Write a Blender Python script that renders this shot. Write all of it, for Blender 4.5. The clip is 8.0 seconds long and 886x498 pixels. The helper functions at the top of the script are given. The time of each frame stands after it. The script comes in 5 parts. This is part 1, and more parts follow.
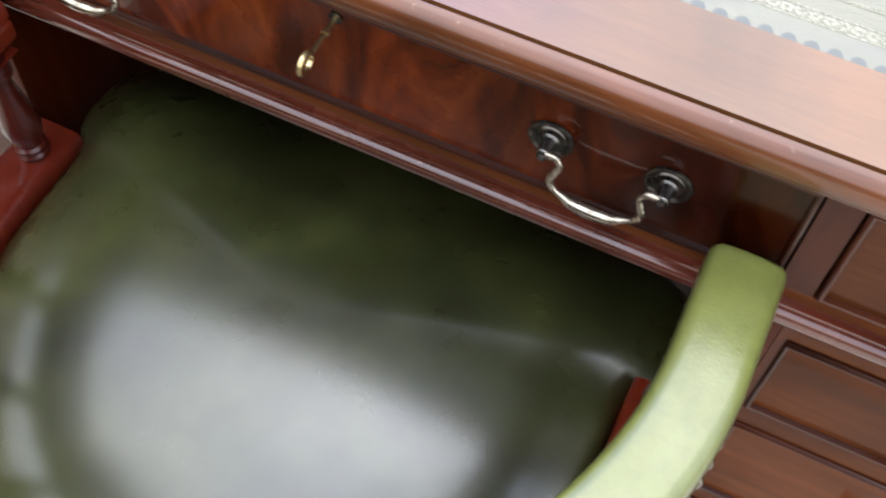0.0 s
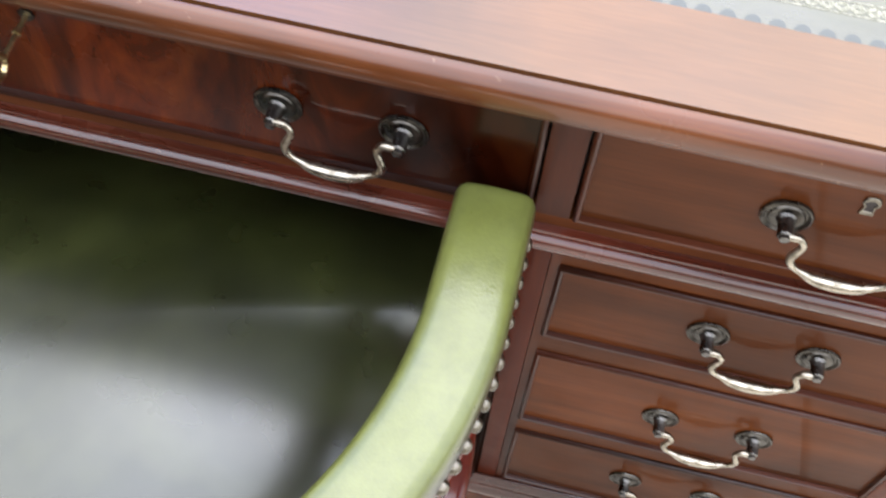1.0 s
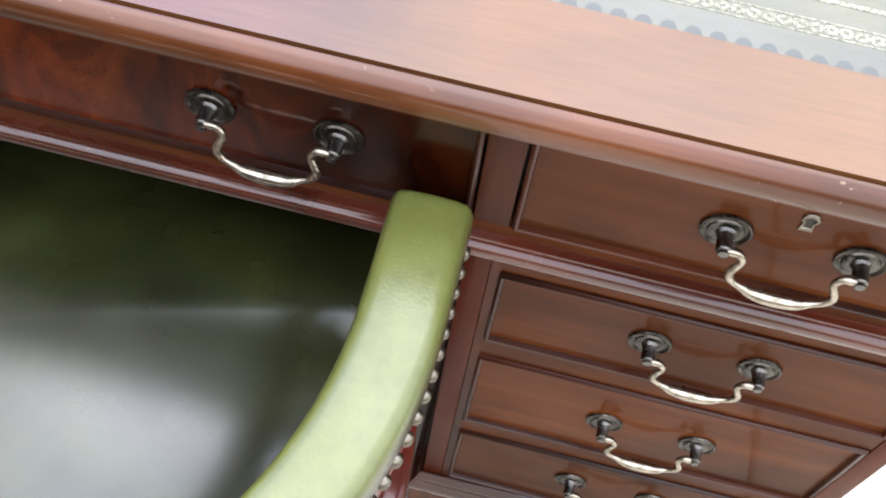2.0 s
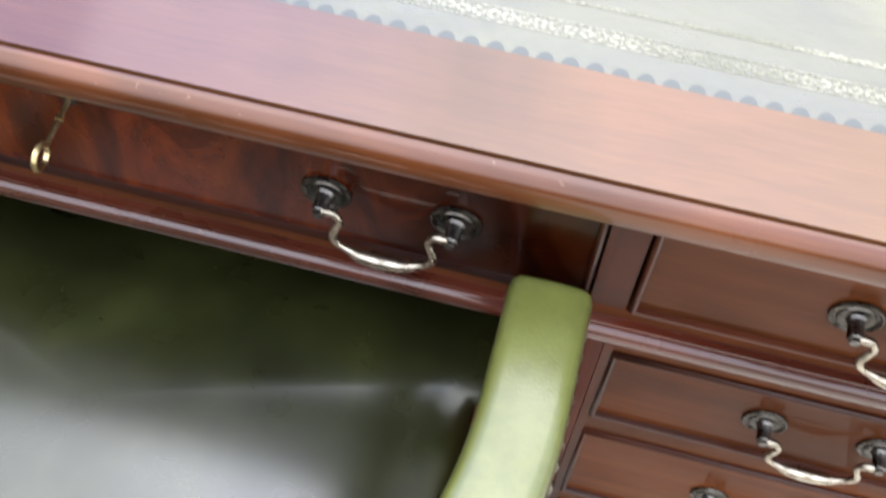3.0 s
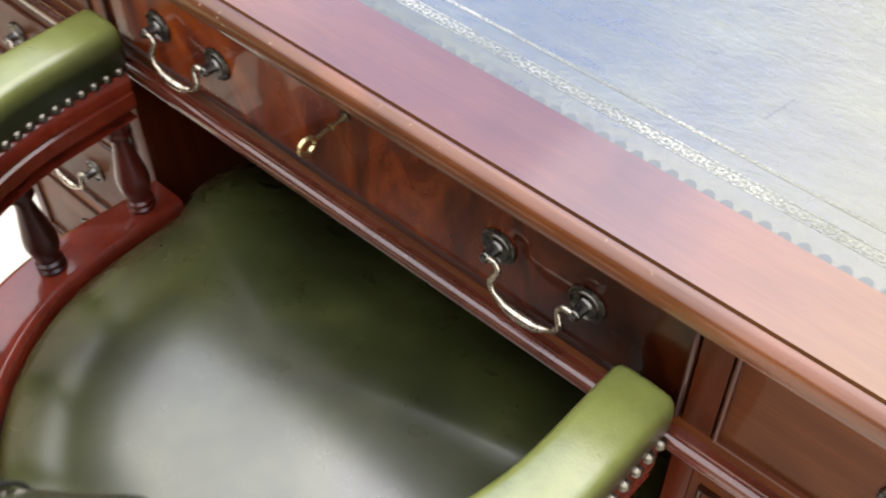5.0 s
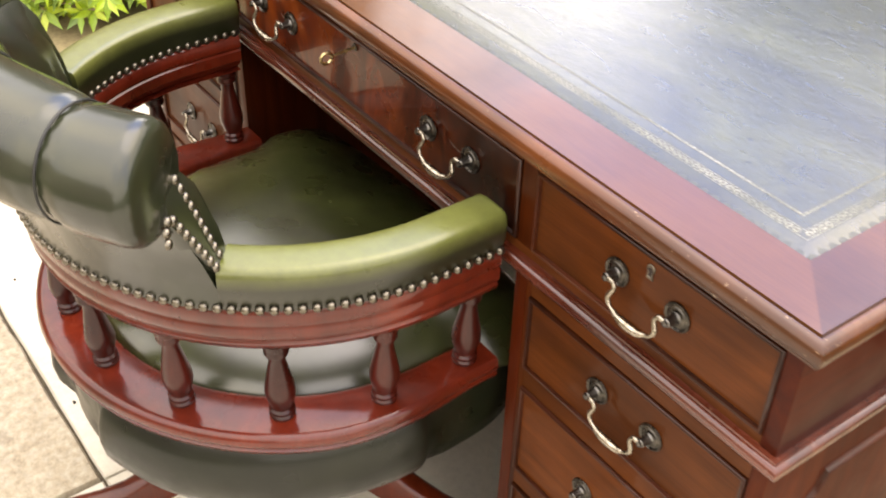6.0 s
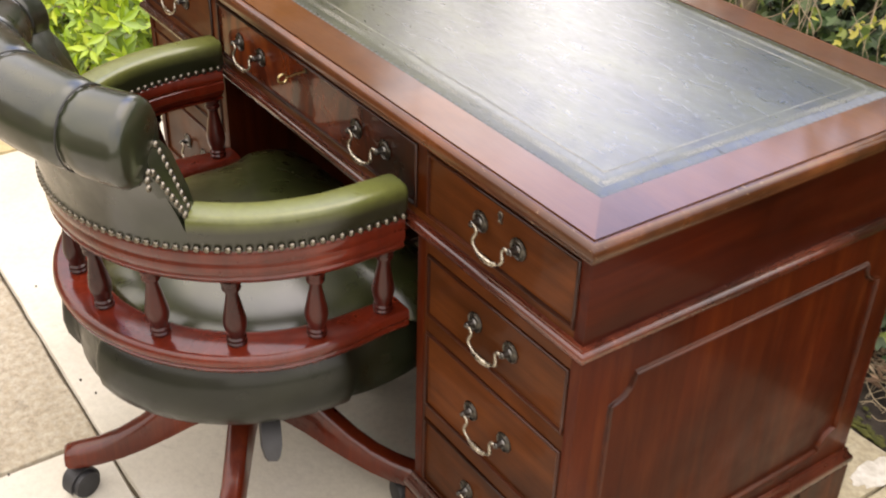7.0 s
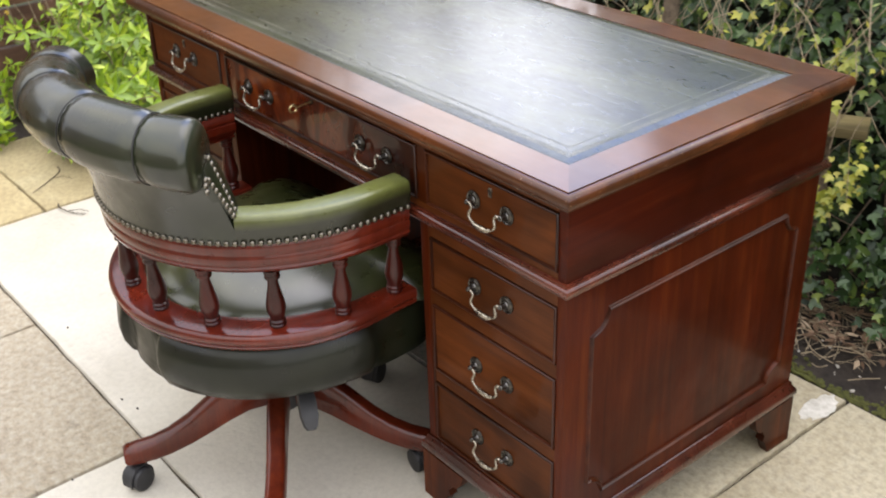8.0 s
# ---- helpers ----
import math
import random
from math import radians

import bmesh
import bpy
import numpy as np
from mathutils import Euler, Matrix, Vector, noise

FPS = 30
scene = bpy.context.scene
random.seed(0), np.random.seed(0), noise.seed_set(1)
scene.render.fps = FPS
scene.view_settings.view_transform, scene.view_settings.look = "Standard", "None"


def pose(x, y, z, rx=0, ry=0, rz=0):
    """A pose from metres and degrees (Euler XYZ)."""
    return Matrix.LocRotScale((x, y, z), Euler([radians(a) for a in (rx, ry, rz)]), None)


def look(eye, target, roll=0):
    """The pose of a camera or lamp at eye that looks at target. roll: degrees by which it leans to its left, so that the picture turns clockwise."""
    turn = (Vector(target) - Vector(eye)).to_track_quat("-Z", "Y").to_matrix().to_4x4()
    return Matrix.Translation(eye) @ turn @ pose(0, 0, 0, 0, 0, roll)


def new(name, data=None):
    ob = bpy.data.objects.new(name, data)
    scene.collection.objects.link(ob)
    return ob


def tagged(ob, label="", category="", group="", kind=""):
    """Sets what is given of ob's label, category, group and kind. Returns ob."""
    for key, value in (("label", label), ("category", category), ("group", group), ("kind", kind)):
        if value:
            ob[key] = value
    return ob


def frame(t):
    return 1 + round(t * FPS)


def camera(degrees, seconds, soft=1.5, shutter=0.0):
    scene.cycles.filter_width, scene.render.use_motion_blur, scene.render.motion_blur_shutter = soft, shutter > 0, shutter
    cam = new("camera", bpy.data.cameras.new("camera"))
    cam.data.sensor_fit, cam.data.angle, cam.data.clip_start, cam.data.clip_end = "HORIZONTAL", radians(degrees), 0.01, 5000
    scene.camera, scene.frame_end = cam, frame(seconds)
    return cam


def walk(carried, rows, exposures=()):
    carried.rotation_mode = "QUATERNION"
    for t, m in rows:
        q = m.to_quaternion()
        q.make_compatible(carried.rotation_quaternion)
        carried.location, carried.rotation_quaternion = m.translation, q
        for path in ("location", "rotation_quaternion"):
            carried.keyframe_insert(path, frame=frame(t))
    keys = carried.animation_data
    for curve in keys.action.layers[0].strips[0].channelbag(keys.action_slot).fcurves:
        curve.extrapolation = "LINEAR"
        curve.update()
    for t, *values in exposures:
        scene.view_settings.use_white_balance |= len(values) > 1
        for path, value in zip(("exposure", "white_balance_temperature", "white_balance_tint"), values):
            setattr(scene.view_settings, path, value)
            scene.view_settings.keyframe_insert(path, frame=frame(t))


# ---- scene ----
cam = camera(43.9, 8.0, soft=1.9, shutter=0.25)
PATH = [
    (0, (0.242, -0.418, 1.222), (-0.150, 0.579, -0.467), 4.62),
    (0.3, (0.261, -0.412, 1.206), (-0.043, 0.589, -0.499), 6.38),
    (0.5, (0.265, -0.412, 1.209), (0.037, 0.590, -0.507), 8.09),
    (0.8, (0.295, -0.388, 1.217), (0.097, 0.640, -0.487), 5.42),
    (1, (0.310, -0.377, 1.211), (0.149, 0.629, -0.510), 4.99),
    (1.2, (0.314, -0.384, 1.194), (0.210, 0.610, -0.539), 7.82),
    (1.5, (0.330, -0.371, 1.202), (0.223, 0.620, -0.532), 8.63),
    (1.7, (0.329, -0.361, 1.209), (0.235, 0.631, -0.525), 8.89),
    (2.8, (0.291, -0.334, 1.207), (0.133, 0.635, -0.535), 5.99),
    (3, (0.279, -0.329, 1.215), (0.078, 0.682, -0.500), 3.73),
    (3.2, (0.267, -0.347, 1.213), (0.084, 0.773, -0.435), 7.15),
    (3.3, (0.266, -0.351, 1.213), (0.105, 0.776, -0.430), 8.92),
    (3.5, (0.271, -0.350, 1.218), (0.131, 0.772, -0.432), 10.75),
    (4, (0.278, -0.356, 1.210), (0.218, 0.769, -0.442), 13.65),
    (4.2, (0.274, -0.366, 1.218), (0.188, 0.786, -0.415), 13.72),
    (4.5, (0.306, -0.359, 1.230), (-0.005, 0.766, -0.394), 9.17),
    (4.7, (0.348, -0.368, 1.240), (-0.230, 0.694, -0.354), 3.85),
    (5.8, (0.890, -0.564, 1.315), (-0.362, 0.383, 0.076), 0.53),
    (6, (0.982, -0.606, 1.328), (-0.277, 0.342, 0.097), 1.71),
    (6.2, (1.060, -0.626, 1.359), (-0.217, 0.342, 0.162), 2.59),
    (6.3, (1.091, -0.634, 1.370), (-0.203, 0.347, 0.203), 2.78),
    (6.5, (1.150, -0.662, 1.386), (-0.183, 0.334, 0.275), 2.30),
    (6.8, (1.279, -0.691, 1.395), (-0.089, 0.285, 0.309), 1.50),
    (7, (1.377, -0.720, 1.404), (0.009, 0.256, 0.320), 1.69),
    (7.2, (1.457, -0.725, 1.421), (0.063, 0.168, 0.300), 0.30),
    (7.3, (1.488, -0.735, 1.427), (0.082, 0.149, 0.313), -0.10),
    (7.5, (1.535, -0.777, 1.431), (0.121, 0.104, 0.325), -0.17),
    (7.8, (1.584, -0.901, 1.435), (0.188, 0.111, 0.422), 0.09),
    (8, (1.615, -0.989, 1.453), (0.245, 0.096, 0.481), -2.06),
]
EXPOSURES = [(0, 1.00, 6500, 11), (2.8, 1.00, 6500, 11), (3.5, 1.09, 6550, 11), (4.7, 1.06, 6750, 11), (5.8, 1.02, 8100, 14), (6.5, 0.83, 8500, 15), (7, 0.58, 8000, 15), (7.5, 0.47, 7150, 12.5), (8, 0.38, 7050, 12)]
walk(cam, [(t, look(eye, target, roll)) for t, eye, target, roll in PATH], EXPOSURES)

# ---- light: a bright, lightly clouded sky ----
world = bpy.data.worlds.new("sky")
scene.world = world
world.use_nodes = True
wn, wl = world.node_tree.nodes, world.node_tree.links
sky = wn.new("ShaderNodeTexSky")
sky.sky_type, sky.sun_disc = "NISHITA", False
SUN_EL, SUN_AZ = radians(58), radians(2)
sky.sun_elevation, sky.sun_rotation = SUN_EL, SUN_AZ
sky.dust_density, sky.air_density, sky.ozone_density = 0.4, 1.0, 2.0
SUN_DIR = Vector((math.sin(SUN_AZ) * math.cos(SUN_EL), math.cos(SUN_AZ) * math.cos(SUN_EL), math.sin(SUN_EL)))
wco = wn.new("ShaderNodeTexCoord")
cloud = wn.new("ShaderNodeTexNoise")
cloud.inputs["Scale"].default_value, cloud.inputs["Detail"].default_value = 1.7, 5.0
cramp = wn.new("ShaderNodeValToRGB")
cramp.color_ramp.elements[0].position, cramp.color_ramp.elements[1].position = 0.34, 0.60
cramp.color_ramp.elements[0].color, cramp.color_ramp.elements[1].color = (0.6, 0.6, 0.6, 1), (1.0, 1.0, 1.0, 1)
cmix = wn.new("ShaderNodeMix")
cmix.data_type = "RGBA"
cmix.inputs["B"].default_value = (7.6, 7.8, 7.95, 1)
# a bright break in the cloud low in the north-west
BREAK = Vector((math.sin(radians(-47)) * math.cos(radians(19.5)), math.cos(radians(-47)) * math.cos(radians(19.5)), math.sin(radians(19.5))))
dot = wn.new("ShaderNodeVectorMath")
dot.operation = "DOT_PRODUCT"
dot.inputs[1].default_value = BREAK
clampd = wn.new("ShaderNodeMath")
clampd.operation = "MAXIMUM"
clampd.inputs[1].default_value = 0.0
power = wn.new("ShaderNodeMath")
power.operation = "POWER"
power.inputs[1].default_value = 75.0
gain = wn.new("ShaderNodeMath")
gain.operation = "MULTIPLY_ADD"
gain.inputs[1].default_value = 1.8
# an overcast sky is brighter overhead than near the horizon
height = wn.new("ShaderNodeSeparateXYZ")
wl.new(wco.outputs["Generated"], height.inputs[0])
square = wn.new("ShaderNodeMath")
square.operation = "MULTIPLY"
wl.new(height.outputs["Z"], square.inputs[0])
wl.new(height.outputs["Z"], square.inputs[1])
over = wn.new("ShaderNodeMath")
over.operation = "MULTIPLY_ADD"
over.inputs[1].default_value, over.inputs[2].default_value = 1.35, 1.16
wl.new(square.outputs[0], over.inputs[0])
wl.new(over.outputs[0], gain.inputs[2])
glow = wn.new("ShaderNodeVectorMath")
glow.operation = "SCALE"
wl.new(wco.outputs["Generated"], cloud.inputs["Vector"])
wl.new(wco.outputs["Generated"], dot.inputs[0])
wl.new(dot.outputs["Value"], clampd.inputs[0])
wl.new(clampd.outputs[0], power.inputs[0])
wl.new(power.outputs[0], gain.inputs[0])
wl.new(cloud.outputs["Fac"], cramp.inputs["Fac"])
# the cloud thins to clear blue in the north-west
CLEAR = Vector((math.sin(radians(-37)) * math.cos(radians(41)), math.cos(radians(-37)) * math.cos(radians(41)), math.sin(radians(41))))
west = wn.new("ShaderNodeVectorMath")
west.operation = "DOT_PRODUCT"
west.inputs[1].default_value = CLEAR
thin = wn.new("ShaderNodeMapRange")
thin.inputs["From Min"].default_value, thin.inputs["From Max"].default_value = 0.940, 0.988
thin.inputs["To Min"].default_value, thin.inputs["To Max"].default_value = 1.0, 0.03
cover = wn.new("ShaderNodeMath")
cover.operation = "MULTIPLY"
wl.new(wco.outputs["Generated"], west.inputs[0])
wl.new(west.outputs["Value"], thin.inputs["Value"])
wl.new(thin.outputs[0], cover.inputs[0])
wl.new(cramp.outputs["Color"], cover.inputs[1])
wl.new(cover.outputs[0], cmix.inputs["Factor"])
clear = wn.new("ShaderNodeVectorMath")
clear.operation = "MULTIPLY"
clear.inputs[1].default_value = (1.38, 1.48, 2.05)
wl.new(sky.outputs["Color"], clear.inputs[0])
wl.new(clear.outputs["Vector"], cmix.inputs["A"])
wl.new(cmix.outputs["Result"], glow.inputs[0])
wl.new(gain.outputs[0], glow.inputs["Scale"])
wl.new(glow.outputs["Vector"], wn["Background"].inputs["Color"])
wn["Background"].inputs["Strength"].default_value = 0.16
sun = new("sun", bpy.data.lights.new("sun", "SUN"))
sun.data.energy, sun.data.angle, sun.data.color = 1.0, radians(54), (1.0, 0.96, 0.90)
sun.matrix_world = look(SUN_DIR * 8, (0, 0, 0))


# ---- materials ----
class Mat:
    """A node material with short ways to add noise, ramps and bumps."""
    def __init__(self, name, rough=0.5, metal=0.0, coat=0.0, coat_rough=0.1, ior=1.5):
        self.m = bpy.data.materials.new(name)
        self.m.use_nodes = True
        self.n, self.l = self.m.node_tree.nodes, self.m.node_tree.links
        self.b = self.n["Principled BSDF"]
        self.b.inputs["Roughness"].default_value = rough
        self.b.inputs["Metallic"].default_value = metal
        self.b.inputs["Coat Weight"].default_value = coat
        self.b.inputs["Coat Roughness"].default_value = coat_rough
        self.b.inputs["IOR"].default_value = ior
        self.co = self.n.new("ShaderNodeTexCoord").outputs["Object"]

    def mapped(self, scale, rot=(0, 0, 0), src=None):
        mp = self.n.new("ShaderNodeMapping")
        mp.inputs["Scale"].default_value = scale
        mp.inputs["Rotation"].default_value = rot
        self.l.new(src or self.co, mp.inputs["Vector"])
        return mp.outputs["Vector"]

    def noise(self, scale, detail=4.0, rough=0.55, dist=0.0, vec=None):
        t = self.n.new("ShaderNodeTexNoise")
        t.inputs["Scale"].default_value, t.inputs["Detail"].default_value = scale, detail
        t.inputs["Roughness"].default_value, t.inputs["Distortion"].default_value = rough, dist
        self.l.new(vec or self.co, t.inputs["Vector"])
        return t.outputs["Fac"]

    def voronoi(self, scale, vec=None, feature="F1"):
        t = self.n.new("ShaderNodeTexVoronoi")
        t.feature = feature
        t.inputs["Scale"].default_value = scale
        self.l.new(vec or self.co, t.inputs["Vector"])
        return t.outputs["Distance"]

    def ramp(self, fac, stops):
        r = self.n.new("ShaderNodeValToRGB")
        e = r.color_ramp.elements
        while len(e) < len(stops):
            e.new(0.5)
        for k, (p, c) in enumerate(stops):
            e[k].position = p
            e[k].color = (*c, 1) if isinstance(c, tuple) else (c, c, c, 1)
        self.l.new(fac, r.inputs["Fac"])
        return r.outputs["Color"]

    def mix(self, fac, a, b, mode="MIX"):
        x = self.n.new("ShaderNodeMix")
        x.data_type, x.blend_type = "RGBA", mode
        for key, v in (("Factor", fac), ("A", a), ("B", b)):
            if isinstance(v, (int, float)):
                x.inputs[key].default_value = v if key == "Factor" else (v, v, v, 1)
            elif isinstance(v, tuple):
                x.inputs[key].default_value = (*v, 1)
            else:
                self.l.new(v, x.inputs[key])
        return x.outputs["Result"]

    def island(self):
        return self.n.new("ShaderNodeNewGeometry").outputs["Random Per Island"]

    def each(self):
        return self.n.new("ShaderNodeObjectInfo").outputs["Random"]

    def color(self, v):
        if isinstance(v, tuple):
            self.b.inputs["Base Color"].default_value = (*v, 1)
        else:
            self.l.new(v, self.b.inputs["Base Color"])
        return self

    def rough(self, v):
        self.l.new(v, self.b.inputs["Roughness"])
        return self

    def bump(self, h, strength=0.2, dist=0.002):
        bp = self.n.new("ShaderNodeBump")
        bp.inputs["Strength"].default_value, bp.inputs["Distance"].default_value = strength, dist
        self.l.new(h, bp.inputs["Height"])
        self.l.new(bp.outputs["Normal"], self.b.inputs["Normal"])
        self.l.new(bp.outputs["Normal"], self.b.inputs["Coat Normal"])
        return self


def wood(name, axis, dark, mid, light, coat=0.8, rough=0.4, flame=False, gloss=0.09, spec=0.12, calm=0.45, chips=0.0, patch=(0.22, 0.72, 1.45)):
    """Polished mahogany with its grain along the axis, each board cut from another place."""
    m = Mat(name, rough, coat=coat, coat_rough=gloss)
    m.b.inputs["Specular IOR Level"].default_value = spec
    whole = m.co
    shift = m.n.new("ShaderNodeVectorMath")
    shift.operation = "MULTIPLY_ADD"
    shift.inputs[1].default_value = (7.3, 5.1, 9.7)
    m.l.new(m.each(), shift.inputs[0])
    m.l.new(m.co, shift.inputs[2])
    m.co = shift.outputs[0]
    k = {"x": (1.2, 22, 22), "y": (22, 1.2, 22), "z": (22, 22, 1.2)}[axis]
    g = m.noise(2.2, 6, 0.6, 0.6, m.mapped(k))
    fine = m.noise(9, 3, 0.6, 0.2, m.mapped(tuple(c * 3 for c in k)))
    broad = m.noise(3.4, 3, 0.5, 0.8, m.mapped({"x": (1, 1.6, 1.6), "y": (1.6, 1, 1.6), "z": (1.6, 1.6, 0.7)}[axis]))
    col = m.mix(calm, m.ramp(g, [(0.25, dark), (0.52, mid), (0.8, light)]), mid)
    if flame:
        fl = m.noise(3.4, 6, 0.62, 1.9, m.mapped((3.6, 1, 1.25), (0, radians(-24), 0)))
        # the board is darkened towards its right end, by x
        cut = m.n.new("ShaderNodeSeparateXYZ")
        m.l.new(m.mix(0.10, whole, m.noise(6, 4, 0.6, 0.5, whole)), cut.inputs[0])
        dark_end = m.ramp(cut.outputs["X"], [(0.19, 1.0), (0.28, 0.28)])
        col = m.mix(0.68, col, m.ramp(fl, [(0.38, dark), (0.48, mid), (0.60, light)]))
        col = m.mix(1.0, col, dark_end, "MULTIPLY")
    col = m.mix(0.22, col, m.ramp(fine, [(0.35, 0.25), (0.65, 1.0)]), "MULTIPLY")
    col = m.mix(0.85, col, m.ramp(broad, [(0.35, patch[0]), (0.50, patch[1]), (0.66, patch[2])]), "MULTIPLY")
    if chips:
        spot = m.ramp(m.noise(150, 3, 0.6), [(0.66, 0.0), (0.70, chips)])
        where = m.ramp(m.noise(7, 3), [(0.46, 0.0), (0.58, 1.0)])
        col = m.mix(m.mix(1.0, spot, where, "MULTIPLY"), col, (0.36, 0.24, 0.15))
    m.color(col)
    m.rough(m.ramp(m.noise(14, 4), [(0.3, rough * 0.75), (0.75, rough * 1.35)]))
    m.bump(m.mix(0.25, g, m.noise(5, 2)), 0.05, 0.001)
    return m.m


DARK, MID, LIGHT = (0.018, 0.0026, 0.0009), (0.074, 0.0145, 0.0028), (0.145, 0.037, 0.0065)
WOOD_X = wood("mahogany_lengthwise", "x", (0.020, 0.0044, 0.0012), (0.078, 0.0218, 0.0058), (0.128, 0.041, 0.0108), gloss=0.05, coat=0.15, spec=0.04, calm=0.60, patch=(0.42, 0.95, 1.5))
# the same mahogany, toned darker and redder for the desk's sides
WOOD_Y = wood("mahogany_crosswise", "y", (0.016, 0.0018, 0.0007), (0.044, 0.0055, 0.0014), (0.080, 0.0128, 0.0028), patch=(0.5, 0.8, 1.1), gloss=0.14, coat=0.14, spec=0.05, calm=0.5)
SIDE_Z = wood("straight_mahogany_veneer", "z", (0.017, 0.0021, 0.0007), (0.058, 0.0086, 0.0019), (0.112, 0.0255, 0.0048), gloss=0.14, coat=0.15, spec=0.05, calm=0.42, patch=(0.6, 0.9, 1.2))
WOOD_Z = wood("mahogany_upright", "z", DARK, MID, LIGHT, gloss=0.18, coat=0.22, spec=0.06, calm=0.3)
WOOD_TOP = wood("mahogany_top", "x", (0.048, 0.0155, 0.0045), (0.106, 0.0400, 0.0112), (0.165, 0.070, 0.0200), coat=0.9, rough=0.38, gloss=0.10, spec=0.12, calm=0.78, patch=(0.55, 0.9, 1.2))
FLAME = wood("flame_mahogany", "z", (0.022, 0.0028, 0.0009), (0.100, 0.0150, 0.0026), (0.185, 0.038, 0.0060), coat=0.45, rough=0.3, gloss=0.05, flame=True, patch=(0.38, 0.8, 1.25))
EDGE = wood("worn_mahogany_edge", "x", (0.040, 0.0098, 0.0034), (0.088, 0.0265, 0.0082), (0.145, 0.052, 0.0165), coat=0.5, rough=0.32, spec=0.22, chips=0.8)
CHAIR_WOOD = wood("red_mahogany", "z", (0.034, 0.0038, 0.0021), (0.098, 0.0112, 0.0046), (0.165, 0.024, 0.008), coat=0.8, rough=0.3, gloss=0.09, calm=0.6, patch=(0.5, 0.9, 1.3))
LEG_WOOD = wood("worn_brown_mahogany", "z", (0.030, 0.0040, 0.0018), (0.088, 0.0125, 0.0044), (0.155, 0.029, 0.008), coat=0.6, rough=0.32, gloss=0.1, calm=0.5, patch=(0.45, 0.9, 1.35))
SPINDLE_WOOD = wood("dark_alongmahogany", "z", (0.018, 0.0025, 0.0018), (0.045, 0.006, 0.0035), (0.08, 0.013, 0.006), coat=0.5, rough=0.32, gloss=0.2)
PANEL_EDGE = wood("panel_edge_mahogany", "y", (0.020, 0.003, 0.0012), (0.066, 0.0125, 0.003), (0.12, 0.03, 0.008), coat=0.3, gloss=0.16, spec=0.1)
BEAD = wood("dark_bead_mahogany", "x", (0.016, 0.0028, 0.0011), (0.044, 0.0098, 0.0032), (0.072, 0.019, 0.006), coat=0.4, gloss=0.16, spec=0.12, calm=0.6)
# near-black that paints the shade in drawer gaps and keyholes
GAP = Mat("gap_shade", 0.6).color((0.012, 0.005, 0.004)).m


def leather(name, dark, mid, light, rough=0.34, scale=7.0, wrinkle=0.16, coat=0.2, sheen=0.2, spread=0.25, gleam=1.5):
    m = Mat(name, rough, coat=coat, coat_rough=sheen)
    blot = m.noise(scale, 3, 0.5, 0.2)
    grain = m.noise(260, 2, 0.5)
    m.b.inputs["Specular IOR Level"].default_value = 0.18
    m.color(m.ramp(blot, [(0.51 - spread * 0.9, dark), (0.51, mid), (0.51 + spread, light)]))
    m.rough(m.ramp(m.noise(scale * 2.5, 3, 0.5), [(0.32, rough * 0.6), (0.68, rough * 1.4)]))
    crease = m.noise(38, 4, 0.55, 0.3)
    h = m.mix(0.35, crease, grain)
    h = m.mix(0.55, h, m.noise(15, 4, 0.55, 0.3))
    m.bump(h, wrinkle * 2.2, 0.004)
    m.b.inputs["Coat IOR"].default_value = gleam
    return m.m


LEATHER = leather("dark_green_leather", (0.006, 0.0078, 0.0034), (0.0135, 0.0170, 0.0074), (0.027, 0.032, 0.0140), rough=0.42, wrinkle=0.04, coat=0.95, sheen=0.19, spread=0.2, gleam=1.52)


def crown_lit_leather(name, dark, pale, z0, z1):
    """Olive leather with skylight painted in: pale along the crown, dark down the sides."""
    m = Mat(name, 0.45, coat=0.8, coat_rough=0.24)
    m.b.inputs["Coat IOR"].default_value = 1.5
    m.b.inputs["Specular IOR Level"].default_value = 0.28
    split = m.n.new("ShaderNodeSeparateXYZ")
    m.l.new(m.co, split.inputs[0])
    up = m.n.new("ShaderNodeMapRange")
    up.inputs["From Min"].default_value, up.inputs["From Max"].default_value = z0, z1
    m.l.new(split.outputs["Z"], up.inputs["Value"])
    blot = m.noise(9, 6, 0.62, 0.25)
    crown_light = m.mix(0.35, up.outputs[0], m.ramp(blot, [(0.3, 0.0), (0.7, 1.0)]), "OVERLAY")
    col = m.ramp(crown_light, [(0.0, dark), (0.45, tuple((a + b) / 2.4 for a, b in zip(dark, pale))), (1.0, pale)])
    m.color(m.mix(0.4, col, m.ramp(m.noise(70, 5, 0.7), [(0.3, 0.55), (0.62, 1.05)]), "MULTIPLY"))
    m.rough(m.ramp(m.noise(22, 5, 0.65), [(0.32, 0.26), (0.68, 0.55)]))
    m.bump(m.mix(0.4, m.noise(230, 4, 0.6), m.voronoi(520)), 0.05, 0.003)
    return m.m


ARM_LEATHER = crown_lit_leather("crown_lit_olive_leather", (0.0105, 0.0120, 0.0036), (0.128, 0.143, 0.034), 0.665, 0.6915)
SEAT_LEATHER = leather("antiqued_olive_leather", (0.013, 0.0152, 0.0044), (0.024, 0.0282, 0.0080), (0.050, 0.056, 0.0165), rough=0.38, scale=8.0, wrinkle=0.018, coat=1.0, sheen=0.26, spread=0.19, gleam=1.68)
RIM_LEATHER = leather("black_green_leather", (0.004, 0.005, 0.003), (0.007, 0.0085, 0.004), (0.013, 0.015, 0.0075), rough=0.40, wrinkle=0.035, coat=0.4, sheen=0.2, gleam=1.5)
PIPING = Mat("black_piping", 0.5).color((0.008, 0.009, 0.008)).m


